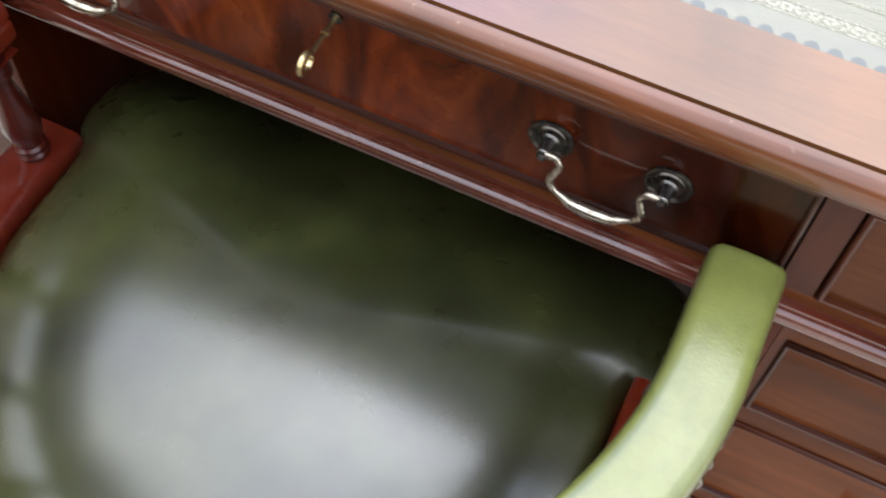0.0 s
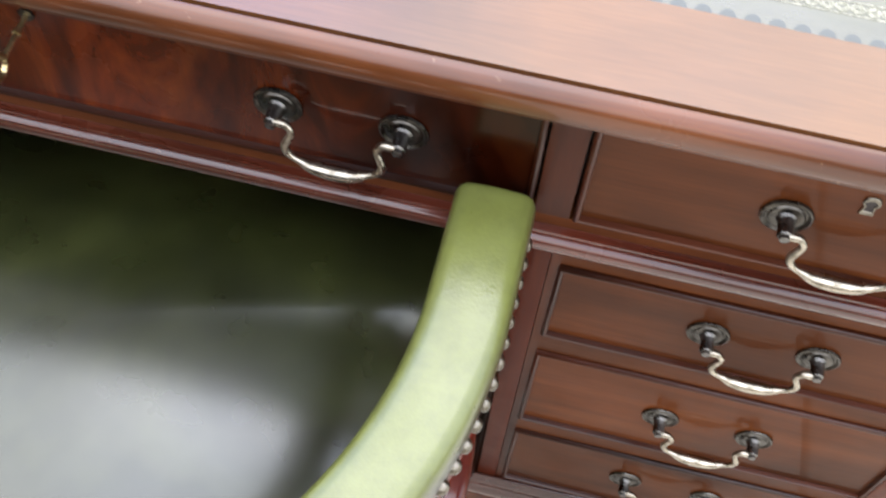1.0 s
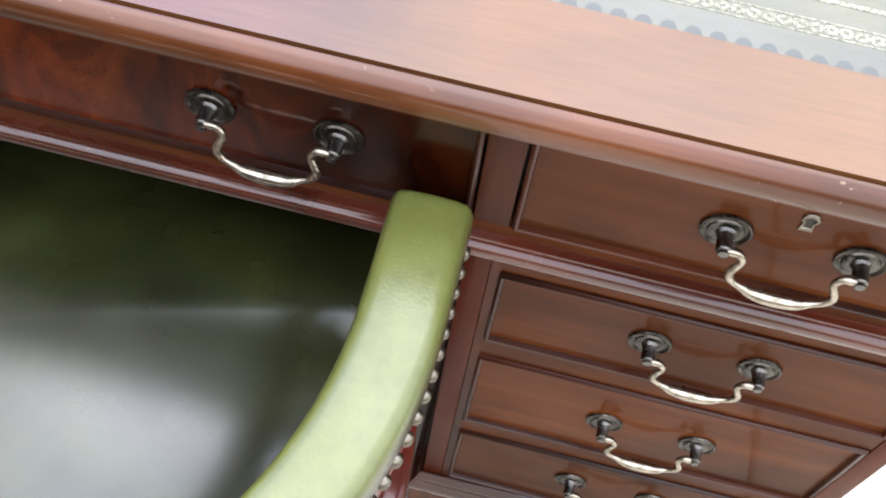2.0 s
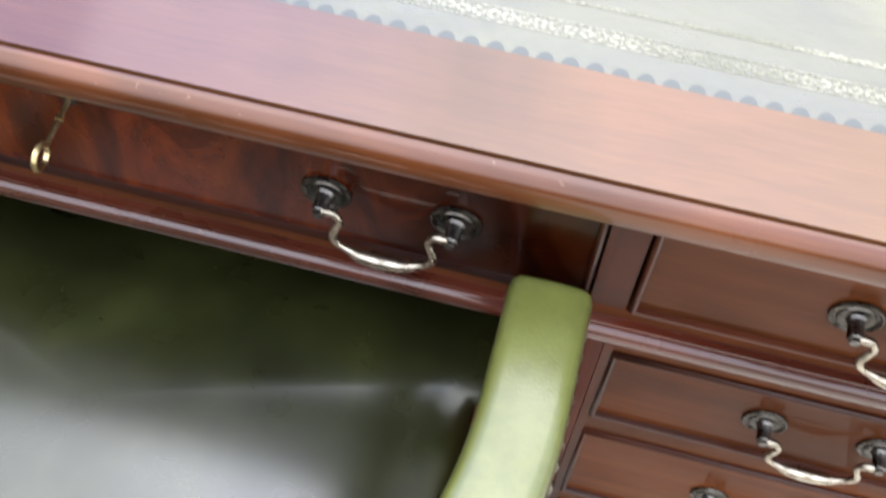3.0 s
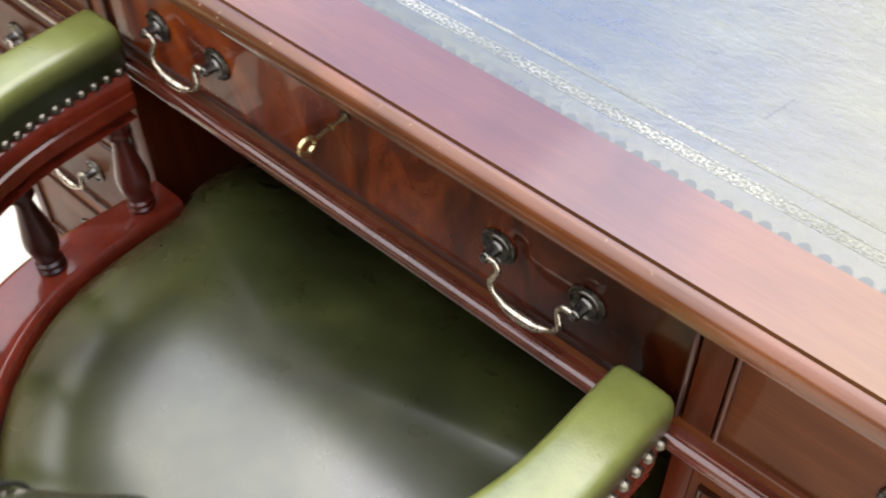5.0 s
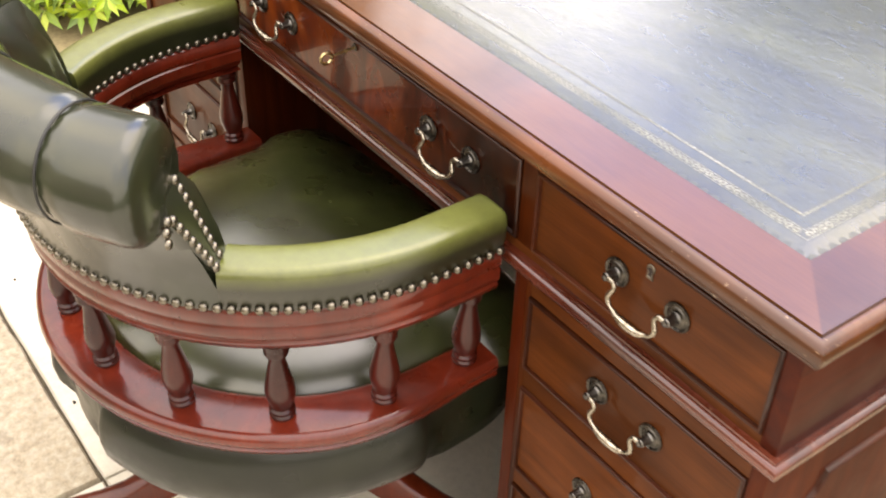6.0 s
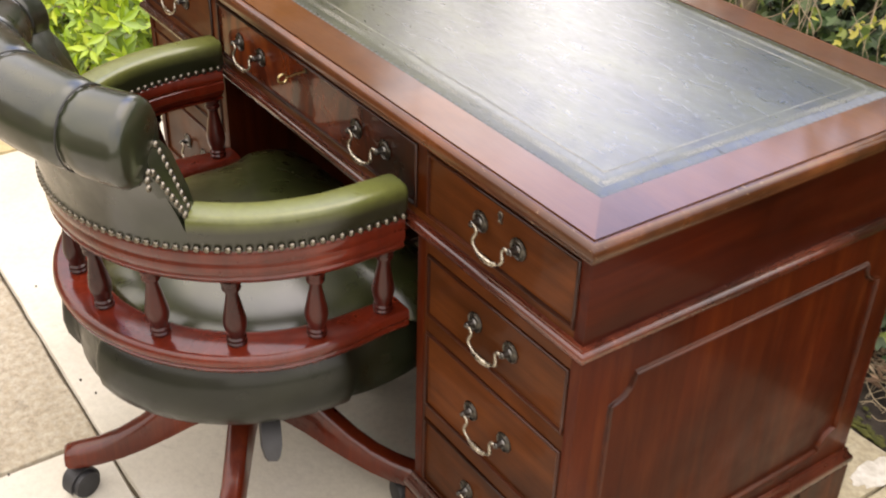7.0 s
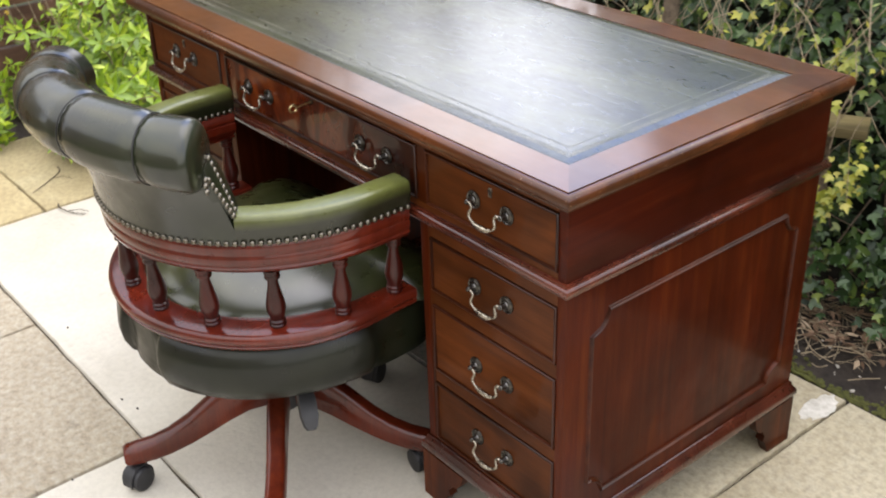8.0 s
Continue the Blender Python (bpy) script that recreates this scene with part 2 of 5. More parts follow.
def desk_leather():
    m = Mat("scuffed_green_desk_leather", 0.3, coat=0.92, coat_rough=0.14)
    m.b.inputs["Coat IOR"].default_value = 1.5
    blot = m.noise(4.5, 7, 0.65, 0.8, m.mapped((1, 1.6, 1)))
    streak = m.noise(17, 8, 0.72, 1.6, m.mapped((1.0, 2.6, 1.0), (0, 0, 0.22)))
    fine = m.noise(70, 6, 0.7, 0.8, m.mapped((1.0, 1.8, 1.0), (0, 0, 0.3)))
    col = m.ramp(blot, [(0.30, (0.014, 0.0162, 0.0042)), (0.48, (0.033, 0.0360, 0.0095)), (0.72, (0.066, 0.070, 0.0205))])
    col = m.mix(0.4, col, m.ramp(streak, [(0.3, 0.5), (0.6, 1.0)]), "MULTIPLY")
    marks = m.ramp(m.noise(21, 3, 0.5, 2.4, m.mapped((1, 2.8, 1), (0, 0, 0.6))), [(0.235, 0.1), (0.275, 1.0)])
    dots = m.ramp(m.voronoi(13, m.mapped((1, 1.7, 1), (0, 0, 0.5))), [(0.045, 0.05), (0.070, 1.0)])
    col = m.mix(0.35, col, marks, "MULTIPLY")
    m.color(m.mix(0.8, col, dots, "MULTIPLY"))
    m.rough(m.ramp(streak, [(0.25, 0.20), (0.45, 0.30), (0.75, 0.48)]))
    wrinkle = m.noise(9, 6, 0.6, 1.6, m.mapped((1.0, 1.9, 1.0), (0, 0, -0.35)))
    crumple = m.noise(30, 5, 0.6, 2.2, m.mapped((1.0, 2.4, 1.0), (0, 0, 0.15)))
    m.bump(m.mix(0.45, m.mix(0.5, crumple, fine), wrinkle), 0.22, 0.005)
    return m.m


DESK_LEATHER = desk_leather()


def tooled(name, color, scale, metal, rough, cut):
    m = Mat(name, rough, metal=metal, coat=0.7, coat_rough=0.2)
    w = m.noise(scale, 3, 0.7)
    worn = m.ramp(m.noise(5, 4, 0.6), [(0.40, 0.08), (0.66, 0.85)])
    m.color(m.mix(worn, (0.050, 0.054, 0.024), m.ramp(w, [(cut - 0.14, (0.055, 0.058, 0.028)), (cut + 0.10, color)])))
    m.bump(m.noise(scale * 1.5, 2), 0.5, 0.001)
    return m.m


GOLD = tooled("worn_gold_tooling", (0.50, 0.47, 0.37), 420, 0.3, 0.34, 0.535)
SCUFF = Mat("dark_scuff", 0.4, coat=0.75, coat_rough=0.16).color((0.016, 0.018, 0.012)).m
BLIND = Mat("blind_tooled_leather", 0.45, coat=0.3, coat_rough=0.3).color((0.040, 0.048, 0.043)).m


def metal(name, a, b, rough):
    m = Mat(name, rough, metal=1.0)
    m.color(m.ramp(m.noise(160, 4), [(0.3, a), (0.7, b)]))
    m.rough(m.ramp(m.noise(90, 3), [(0.3, rough * 0.7), (0.75, rough * 1.5)]))
    return m.m


BRASS = metal("worn_brass", (0.20, 0.175, 0.135), (0.50, 0.45, 0.37), 0.27)
KEY_BRASS = metal("yellow_brass", (0.40, 0.30, 0.13), (0.66, 0.54, 0.30), 0.3)
BRONZE = metal("dark_antique_brass", (0.035, 0.032, 0.030), (0.13, 0.118, 0.10), 0.3)
DULL_STEEL = metal("dull_grey_brass", (0.06, 0.058, 0.056), (0.20, 0.19, 0.175), 0.28)
STUD = metal("antique_stud", (0.09, 0.08, 0.065), (0.24, 0.215, 0.17), 0.3)
PLASTIC = Mat("black_plastic", 0.55)
PLASTIC.color(PLASTIC.ramp(PLASTIC.noise(30), [(0.3, (0.010, 0.010, 0.011)), (0.7, (0.024, 0.024, 0.026))]))
PLASTIC = PLASTIC.m


def stone(name, a, b, c, pits, bump, rough=0.85, flakes=0.0):
    m = Mat(name, rough)
    rnd = m.each()
    co = m.n.new("ShaderNodeTexCoord").outputs["Object"]
    big = m.noise(3.2, 5, 0.6, 0.4, co)
    fine = m.noise(70, 6, 0.7, 0.0, co)
    agg = m.voronoi(120, co)
    col = m.ramp(big, [(0.28, a), (0.52, b), (0.76, c)])
    col = m.mix(pits, col, m.ramp(fine, [(0.34, 0.28), (0.58, 1.08)]), "MULTIPLY")
    if flakes:
        fl = m.noise(58, 6, 0.72, 0.2, co)
        col = m.mix(flakes, col, m.ramp(fl, [(0.30, (0.17, 0.125, 0.08)), (0.44, (0.34, 0.285, 0.20)), (0.54, (0.43, 0.385, 0.295)), (0.68, (0.54, 0.50, 0.41))]))
    spots = m.ramp(m.noise(17, 4, 0.6), [(0.30, 0.45), (0.38, 1.0)])
    col = m.mix(0.6 * pits + 0.1, col, spots, "MULTIPLY")
    tint = m.ramp(rnd, [(0.0, 0.86), (1.0, 1.0)])
    m.color(m.mix(1.0, col, tint, "MULTIPLY"))
    m.bump(m.mix(0.4, fine, agg), bump, 0.004)
    return m.m


SLAB_SMOOTH = stone("smooth_cream_concrete", (0.52, 0.48, 0.39), (0.60, 0.56, 0.468), (0.66, 0.625, 0.535), 0.14, 0.2)
SLAB_ROUGH = stone("riven_buff_sandstone", (0.27, 0.22, 0.15), (0.42, 0.36, 0.26), (0.54, 0.48, 0.37), 0.6, 0.55, flakes=0.5)
SLAB_YELLOW = stone("yellow_buff_stone", (0.34, 0.285, 0.175), (0.45, 0.39, 0.26), (0.53, 0.475, 0.34), 0.5, 0.4, flakes=0.2)
SLAB_OCHRE = stone("ochre_yellow_stone", (0.38, 0.30, 0.155), (0.50, 0.41, 0.225), (0.58, 0.50, 0.30), 0.4, 0.3)
SLAB_GREY = stone("grey_riven_stone", (0.19, 0.18, 0.15), (0.28, 0.26, 0.22), (0.36, 0.34, 0.28), 0.6, 0.5)
JOINT = Mat("earthy_joint", 0.95)
JOINT.color(JOINT.ramp(JOINT.noise(40), [(0.3, (0.05, 0.04, 0.028)), (0.7, (0.13, 0.105, 0.07))]))
JOINT = JOINT.m


def earth(name, a, b, scale, bump):
    m = Mat(name, 0.95)
    m.color(m.ramp(m.noise(scale, 7, 0.7), [(0.3, a), (0.7, b)]))
    m.bump(m.noise(scale * 2, 6, 0.7), bump, 0.01)
    return m.m


SOIL = earth("dark_soil", (0.016, 0.012, 0.010), (0.065, 0.050, 0.038), 24, 0.9)
MOSS = earth("moss", (0.045, 0.052, 0.010), (0.14, 0.14, 0.03), 60, 0.9)
LAWN = earth("rough_ground", (0.05, 0.06, 0.025), (0.12, 0.12, 0.06), 3, 0.6)
LIME = earth("white_lime_stain", (0.42, 0.39, 0.32), (0.74, 0.71, 0.65), 40, 0.3)


def leaf_mat(name, stops, rough=0.42, gloss=0.15):
    m = Mat(name, rough, coat=gloss, coat_rough=0.3)
    v = m.n.new("ShaderNodeMath")
    v.operation = "FRACT"
    a = m.n.new("ShaderNodeMath")
    a.operation = "ADD"
    m.l.new(m.island(), a.inputs[0])
    m.l.new(m.each(), a.inputs[1])
    m.l.new(a.outputs[0], v.inputs[0])
    m.color(m.mix(0.25, m.ramp(v.outputs[0], stops), m.ramp(m.noise(90), [(0.3, 0.5), (0.7, 1.2)]), "MULTIPLY"))
    m.b.inputs["Subsurface Weight"].default_value = 0.0
    return m.m


IVY = leaf_mat("ivy_leaf", [(0.0, (0.009, 0.026, 0.006)), (0.40, (0.022, 0.058, 0.011)), (0.74, (0.045, 0.098, 0.018)), (0.92, (0.080, 0.130, 0.026)), (1.0, (0.16, 0.20, 0.04))], 0.38, 0.14)
GOLD_IVY = leaf_mat("yellowed_ivy_leaf", [(0.0, (0.09, 0.14, 0.018)), (0.35, (0.19, 0.23, 0.022)), (0.75, (0.34, 0.34, 0.034)), (1.0, (0.46, 0.41, 0.08))], 0.4, 0.12)
SHRUB = leaf_mat("lime_green_leaf", [(0.0, (0.085, 0.16, 0.008)), (0.5, (0.20, 0.33, 0.012)), (0.85, (0.34, 0.47, 0.022)), (1.0, (0.44, 0.54, 0.05))])
FLOWER = leaf_mat("yellow_petal", [(0.0, (0.55, 0.36, 0.02)), (1.0, (0.75, 0.55, 0.05))])
DEAD = leaf_mat("dead_leaf", [(0.0, (0.10, 0.055, 0.03)), (0.6, (0.24, 0.15, 0.09)), (1.0, (0.40, 0.30, 0.20))], 0.8, 0.0)
BARK = earth("grey_brown_bark", (0.09, 0.065, 0.045), (0.25, 0.19, 0.13), 60, 0.6)
TWIG = earth("pale_twig", (0.20, 0.15, 0.09), (0.42, 0.34, 0.23), 50, 0.4)
PEBBLE = earth("pale_pebble", (0.25, 0.23, 0.20), (0.6, 0.57, 0.5), 30, 0.3)
BOARD = wood("weathered_fence_board", "y", (0.085, 0.042, 0.024), (0.17, 0.092, 0.052), (0.27, 0.16, 0.10), coat=0.0, rough=0.8, spec=0.3)
RAIL = wood("pale_timber", "x", (0.22, 0.17, 0.08), (0.34, 0.27, 0.13), (0.45, 0.37, 0.2), coat=0.0, rough=0.8)


# ---- mesh helpers ----
def smooth(me, angle=40):
    for p in me.polygons:
        p.use_smooth = True
    me.set_sharp_from_angle(angle=radians(angle))
    return me


def thing(name, label, category, at=(0, 0, 0), kind="", group=""):
    ob = new(name)
    ob.location = at
    return tagged(ob, label, category, group, kind)


def meshed(name, bm, mat, soft=40):
    me = bpy.data.meshes.new(name)
    bmesh.ops.recalc_face_normals(bm, faces=bm.faces)
    bm.to_mesh(me)
    bm.free()
    me.materials.append(mat)
    return smooth(me, soft) if soft else me


def part(name, bm, mat, parent, label="", soft=40):
    """Links a bmesh, or a mesh, as one part under a thing."""
    ob = new(name, meshed(name, bm, mat, soft) if isinstance(bm, bmesh.types.BMesh) else bm)
    ob.parent = parent
    return tagged(ob, label)


def box(x0, x1, y0, y1, z0, z1, bevel=0.0, bm=None):
    bm = bm or bmesh.new()
    res = bmesh.ops.create_cube(bm, size=1.0, matrix=Matrix.Translation(((x0 + x1) / 2, (y0 + y1) / 2, (z0 + z1) / 2)) @ Matrix.Diagonal((x1 - x0, y1 - y0, z1 - z0, 1)))
    if bevel:
        es = list({e for v in res["verts"] for e in v.link_edges})
        bmesh.ops.bevel(bm, geom=es, offset=bevel, segments=2, profile=0.6, affect="EDGES")
    return bm


def skin(rings, closed=True, caps=True, bm=None):
    """Faces between rings of points; closed: each ring is a loop."""
    bm = bm or bmesh.new()
    vs = [[bm.verts.new(p) for p in r] for r in rings]
    n = len(vs[0])
    for a, b in zip(vs, vs[1:]):
        for k in range(n if closed else n - 1):
            bm.faces.new((a[k], a[(k + 1) % n], b[(k + 1) % n], b[k]))
    if caps and closed:
        bm.faces.new(vs[0])
        bm.faces.new(vs[-1])
    return bm


def lathe(profile, seg=20, at=(0, 0, 0), bm=None):
    """Turned shape from (radius, z) pairs."""
    rings = [[(at[0] + r * math.cos(2 * math.pi * k / seg), at[1] + r * math.sin(2 * math.pi * k / seg), at[2] + z) for k in range(seg)] for r, z in profile]
    return skin(rings, bm=bm)


def tube(points, radii, seg=8, bm=None):
    """A round bar along points."""
    pts = [Vector(p) for p in points]
    rings = []
    up = Vector((0.13, 0.31, 0.94))
    for k, p in enumerate(pts):
        d = (pts[min(k + 1, len(pts) - 1)] - pts[max(k - 1, 0)]).normalized()
        a = d.cross(up).normalized()
        b = d.cross(a).normalized()
        up = -b if b.dot(up) < 0 else b
        b = up
        a = d.cross(b).normalized()
        r = radii[k] if isinstance(radii, (list, tuple)) else radii
        rings.append([p + r * (a * math.cos(2 * math.pi * j / seg) + b * math.sin(2 * math.pi * j / seg)) for j in range(seg)])
    return skin(rings, bm=bm)


def spline(points, n=6):
    """A smooth line through points."""
    pts = [Vector(p) for p in points]
    out = []
    for k in range(len(pts) - 1):
        p0, p1, p2, p3 = pts[max(k - 1, 0)], pts[k], pts[k + 1], pts[min(k + 2, len(pts) - 1)]
        for j in range(n):
            t = j / n
            out.append(0.5 * ((2 * p1) + (p2 - p0) * t + (2 * p0 - 5 * p1 + 4 * p2 - p3) * t * t + (3 * p1 - p0 - 3 * p2 + p3) * t ** 3))
    return out + [pts[-1]]


def moulding(x0, x1, y0, y1, profile):
    """A mitred moulding round a rectangle: profile of (outward offset, z), as a closed loop."""
    bm = bmesh.new()
    rings = []
    for sx, sy in ((0, 0), (1, 0), (1, 1), (0, 1), (0, 0)):
        rings.append([((x1 + o) if sx else (x0 - o), (y1 + o) if sy else (y0 - o), z) for o, z in profile])
    vs = [[bm.verts.new(p) for p in r] for r in rings[:4]]
    vs.append(vs[0])
    n = len(profile)
    for a, b in zip(vs, vs[1:]):
        for k in range(n):
            bm.faces.new((a[k], a[(k + 1) % n], b[(k + 1) % n], b[k]))
    return bm


# ---- the paved ground ----
ground = new("ground", meshed("ground", box(-300, 300, -300, 300, -0.5, -0.06), LAWN, 0))
tagged(ground, "rough open ground reaching to the horizon", "ground", kind="structure")
patio = new("patio", meshed("patio", box(-2.02, 3.2, -2.6, 0.85, -0.059, -0.012), JOINT, 0))
tagged(patio, "stone paved patio with earthy joints", "paving", kind="structure")


def slab(x0, x1, y0, y1, mat, seed):
    """One paving flag with uneven edges."""
    rnd = random.Random(seed)
    g = 0.0034
    nx, ny = max(3, int((x1 - x0) / 0.05)), max(3, int((y1 - y0) / 0.05))
    cx, cy = (x0 + x1) / 2, (y0 + y1) / 2
    edge = []
    xa, xb, ya, yb = x0 + g - cx, x1 - g - cx, y0 + g - cy, y1 - g - cy
    edge += [(xa + (xb - xa) * k / nx, ya) for k in range(nx)]
    edge += [(xb, ya + (yb - ya) * k / ny) for k in range(ny)]
    edge += [(xb - (xb - xa) * k / nx, yb) for k in range(nx)]
    edge += [(xa, yb - (yb - ya) * k / ny) for k in range(ny)]
    edge = [(x + rnd.uniform(-0.002, 0.002), y + rnd.uniform(-0.002, 0.002)) for x, y in edge]
    zt = rnd.uniform(-0.001, 0.0005)
    rings = [[(x, y, -0.04) for x, y in edge], [(x, y, zt - 0.004) for x, y in edge], [(x * (1 - 0.008), y * (1 - 0.01), zt) for x, y in edge]]
    ob = part("paving_slab", skin(rings), mat, patio)
    ob.location = (cx, cy, 0)
    return ob


X = [-2.02, -1.415, -0.208, 0.671, 1.50, 2.36, 3.2]
Y = [-2.6, -1.56, -0.96, -0.350, 0.258, 0.850]
for i in range(6):
    for j in range(5):
        xs = [X[i], X[i + 1]]
        if i == 1 and j < 3:
            xs = [X[1], -0.82, X[2]]
        if (i, j) == (2, 4):
            xs = [X[2], 0.40, X[3]]
        ys = [Y[j], Y[j + 1]]
        if i == 0 and j == 3:
            ys = [Y[3], -0.09, Y[4]]
        for a, b in zip(xs, xs[1:]):
            for c, d in zip(ys, ys[1:]):
                mat = SLAB_SMOOTH
                if i == 0:
                    mat = SLAB_OCHRE
                if (i, j) == (3, 4) or (i, j) == (2, 4):
                    mat = SLAB_YELLOW
                if i == 1 and j < 3:
                    mat = SLAB_ROUGH
                if (i, j) == (2, 4) and a < 0:
                    mat = SLAB_GREY
                slab(a, b, c, d, mat, i * 31 + j * 7 + int(a * 10))


def blotch(name, x, y, rx, ry, z, mat, seed, label, h=0.0012):
    """A thin uneven patch lying on the paving."""
    rnd = random.Random(seed)
    n = 26
    rad = [1 + 0.35 * noise.noise(Vector((k * 0.5, seed, 0))) + rnd.uniform(-0.08, 0.08) for k in range(n)]
    ring = [(x + rx * rad[k] * math.cos(2 * math.pi * k / n), y + ry * rad[k] * math.sin(2 * math.pi * k / n)) for k in range(n)]
    bm = skin([[(a, b, z - 0.002) for a, b in ring], [(a, b, z) for a, b in ring], [(x + (a - x) * 0.7, y + (b - y) * 0.7, z + h) for a, b in ring]])
    ob = new(name, meshed(name, bm, mat))
    return tagged(ob, label, "stain", kind="stuff")


# ---- pedestal desk ----
X0 = -0.008
desk = thing("pedestal_desk", "reddish mahogany twin pedestal desk with green leather top", "desk", (X0, 0, 0))
TOPZ = 0.785


def desk_top():
    tx, ty0, ty1 = 0.6755, -0.0165, 0.644
    lx, ly0, ly1 = 0.6125, 0.0475, 0.585
    zt = TOPZ
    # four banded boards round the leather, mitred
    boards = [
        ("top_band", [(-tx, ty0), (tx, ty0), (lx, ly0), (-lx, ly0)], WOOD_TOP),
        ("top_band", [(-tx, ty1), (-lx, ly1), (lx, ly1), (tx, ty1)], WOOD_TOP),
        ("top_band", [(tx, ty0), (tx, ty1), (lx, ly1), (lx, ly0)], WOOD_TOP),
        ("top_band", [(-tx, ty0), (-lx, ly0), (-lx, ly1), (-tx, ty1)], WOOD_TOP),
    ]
    for nm, quad, mat in boards:
        bm = skin([[(x, y, zt - 0.02) for x, y in quad], [(x, y, zt) for x, y in quad]])
        part(nm, bm, mat, desk, "", 30)
    # leather, a touch below the wood
    bm = bmesh.new()
    nx, ny = 60, 26

    def swell(x, y):
        d = min(lx - abs(x), y - ly0, ly1 - y)
        return zt - 0.0016 + 0.0021 * min(1.0, max(0.0, d / 0.0165))

    def marks(a, b, n):
        inner = [a + 0.017 + (b - a - 0.034) * k / n for k in range(n + 1)]
        return [a, a + 0.008, a + 0.0155] + inner + [b - 0.0155, b - 0.008, b]
    xs, ys = marks(-lx, lx, nx), marks(ly0, ly1, ny)
    nx, ny = len(xs) - 1, len(ys) - 1
    grid = [[bm.verts.new((x, y, swell(x, y))) for x in xs] for y in ys]
    for j in range(ny):
        for i in range(nx):
            bm.faces.new((grid[j][i], grid[j][i + 1], grid[j + 1][i + 1], grid[j + 1][i]))
    inset = part("leather_inset", bm, DESK_LEATHER, desk, "scuffed dark green tooled leather")

    def strip(name, d0, d1, mat, h):
        bm = bmesh.new()
        a = [(-lx + d0, ly0 + d0), (lx - d0, ly0 + d0), (lx - d0, ly1 - d0), (-lx + d0, ly1 - d0)]
        b = [(-lx + d1, ly0 + d1), (lx - d1, ly0 + d1), (lx - d1, ly1 - d1), (-lx + d1, ly1 - d1)]
        za = zt + 0.00055
        va, vb = [bm.verts.new((x, y, za + h)) for x, y in a], [bm.verts.new((x, y, za + h)) for x, y in b]
        for k in range(4):
            bm.faces.new((va[k], va[(k + 1) % 4], vb[(k + 1) % 4], vb[k]))
        part(name, bm, mat, inset, "", 0)

    strip("gold_line", 0.0178, 0.0190, GOLD, 0.0001)
    strip("gold_line", 0.0274, 0.0286, GOLD, 0.0001)
    strip("gold_line", 0.0420, 0.0452, GOLD, 0.0001)
    # a chain of small stamped links between the two outer lines
    bm = bmesh.new()
    link_step, mid = 0.0082, 0.0232
    w2, h2, cy2 = lx - mid, (ly1 - ly0) / 2 - mid, (ly0 + ly1) / 2
    rounds = [(-w2 + link_step * (k + 0.5), cy2 + q * h2, 0) for q in (-1, 1) for k in range(int(2 * w2 / link_step))]
    rounds += [(q * w2, cy2 - h2 + link_step * (k + 0.5), 1) for q in (-1, 1) for k in range(int(2 * h2 / link_step))]
    for px, py, along in rounds:
        outer, inner = [], []
        for k in range(10):
            a = 2 * math.pi * k / 10
            u, v = math.cos(a), math.sin(a)
            for store, ru, rv in ((outer, 0.0042, 0.0037), (inner, 0.0014, 0.0009)):
                du, dv = (ru * u, rv * v) if not along else (rv * u, ru * v)
                store.append(bm.verts.new((px + du, py + dv, zt + 0.00067)))
        for k in range(10):
            bm.faces.new((outer[k], outer[(k + 1) % 10], inner[(k + 1) % 10], inner[k]))
    tagged(part("gold_chain", bm, GOLD, inset, "", 0), kind="stuff")
    # row of small stamped half-moons along the border
    bm = bmesh.new()
    def moon(x, y, dx, dy):
        n = 8
        pts = []
        for k in range(n + 1):
            u, v = 0.0047 * math.cos(math.pi * k / n), 0.0052 * math.sin(math.pi * k / n)
            px, py = x + dx * u - dy * v, y + dy * u + dx * v
            pts.append(bm.verts.new((px, py, swell(px, py) + 0.00012)))
        bm.faces.new(pts)
    step = 0.0131
    for k in range(int(2 * lx / step)):
        moon(-lx + step * (k + 0.5), ly0 + 0.0010, 1, 0)
        moon(-lx + step * (k + 0.5), ly1 - 0.0012, -1, 0)
    for k in range(int((ly1 - ly0) / step)):
        moon(lx - 0.0012, ly0 + step * (k + 0.5), 0, 1)
        moon(-lx + 0.0012, ly0 + step * (k + 0.5), 0, -1)
    ob = part("stamped_border", bm, BLIND, inset, "", 0)
    tagged(ob, kind="stuff")
    # dark scuffs and one long crease in the leather
    rnd = random.Random(31)
    for x, y, length, turn, w in ((0.574, 0.250, 0.090, -1, 0.0011), (0.527, 0.289, 0.018, 20, 0.0022), (0.2645, 0.146, 0.031, 81, 0.0007), (0.365, 0.183, 0.006, 15, 0.0022), (0.381, 0.193, 0.009, 30, 0.0012),
                                  (0.336, 0.309, 0.011, 120, 0.0014), (0.308, 0.291, 0.008, 70, 0.0009), (0.487, 0.114, 0.007, 40, 0.0013), (-0.12, 0.30, 0.012, 25, 0.0012), (0.05, 0.42, 0.010, 100, 0.0011)):
        c, q = math.cos(radians(turn)), math.sin(radians(turn))
        bm = bmesh.new()
        ring = []
        for k in range(10):
            a = 2 * math.pi * k / 10
            u, v = length / 2 * math.cos(a) * rnd.uniform(0.85, 1.1), w * math.sin(a) * rnd.uniform(0.6, 1.3)
            ring.append(bm.verts.new((x + c * u - q * v, y + q * u + c * v, zt + 0.00068)))
        bm.faces.new(ring)
        part("scuff", bm, SCUFF, inset, "", 0)
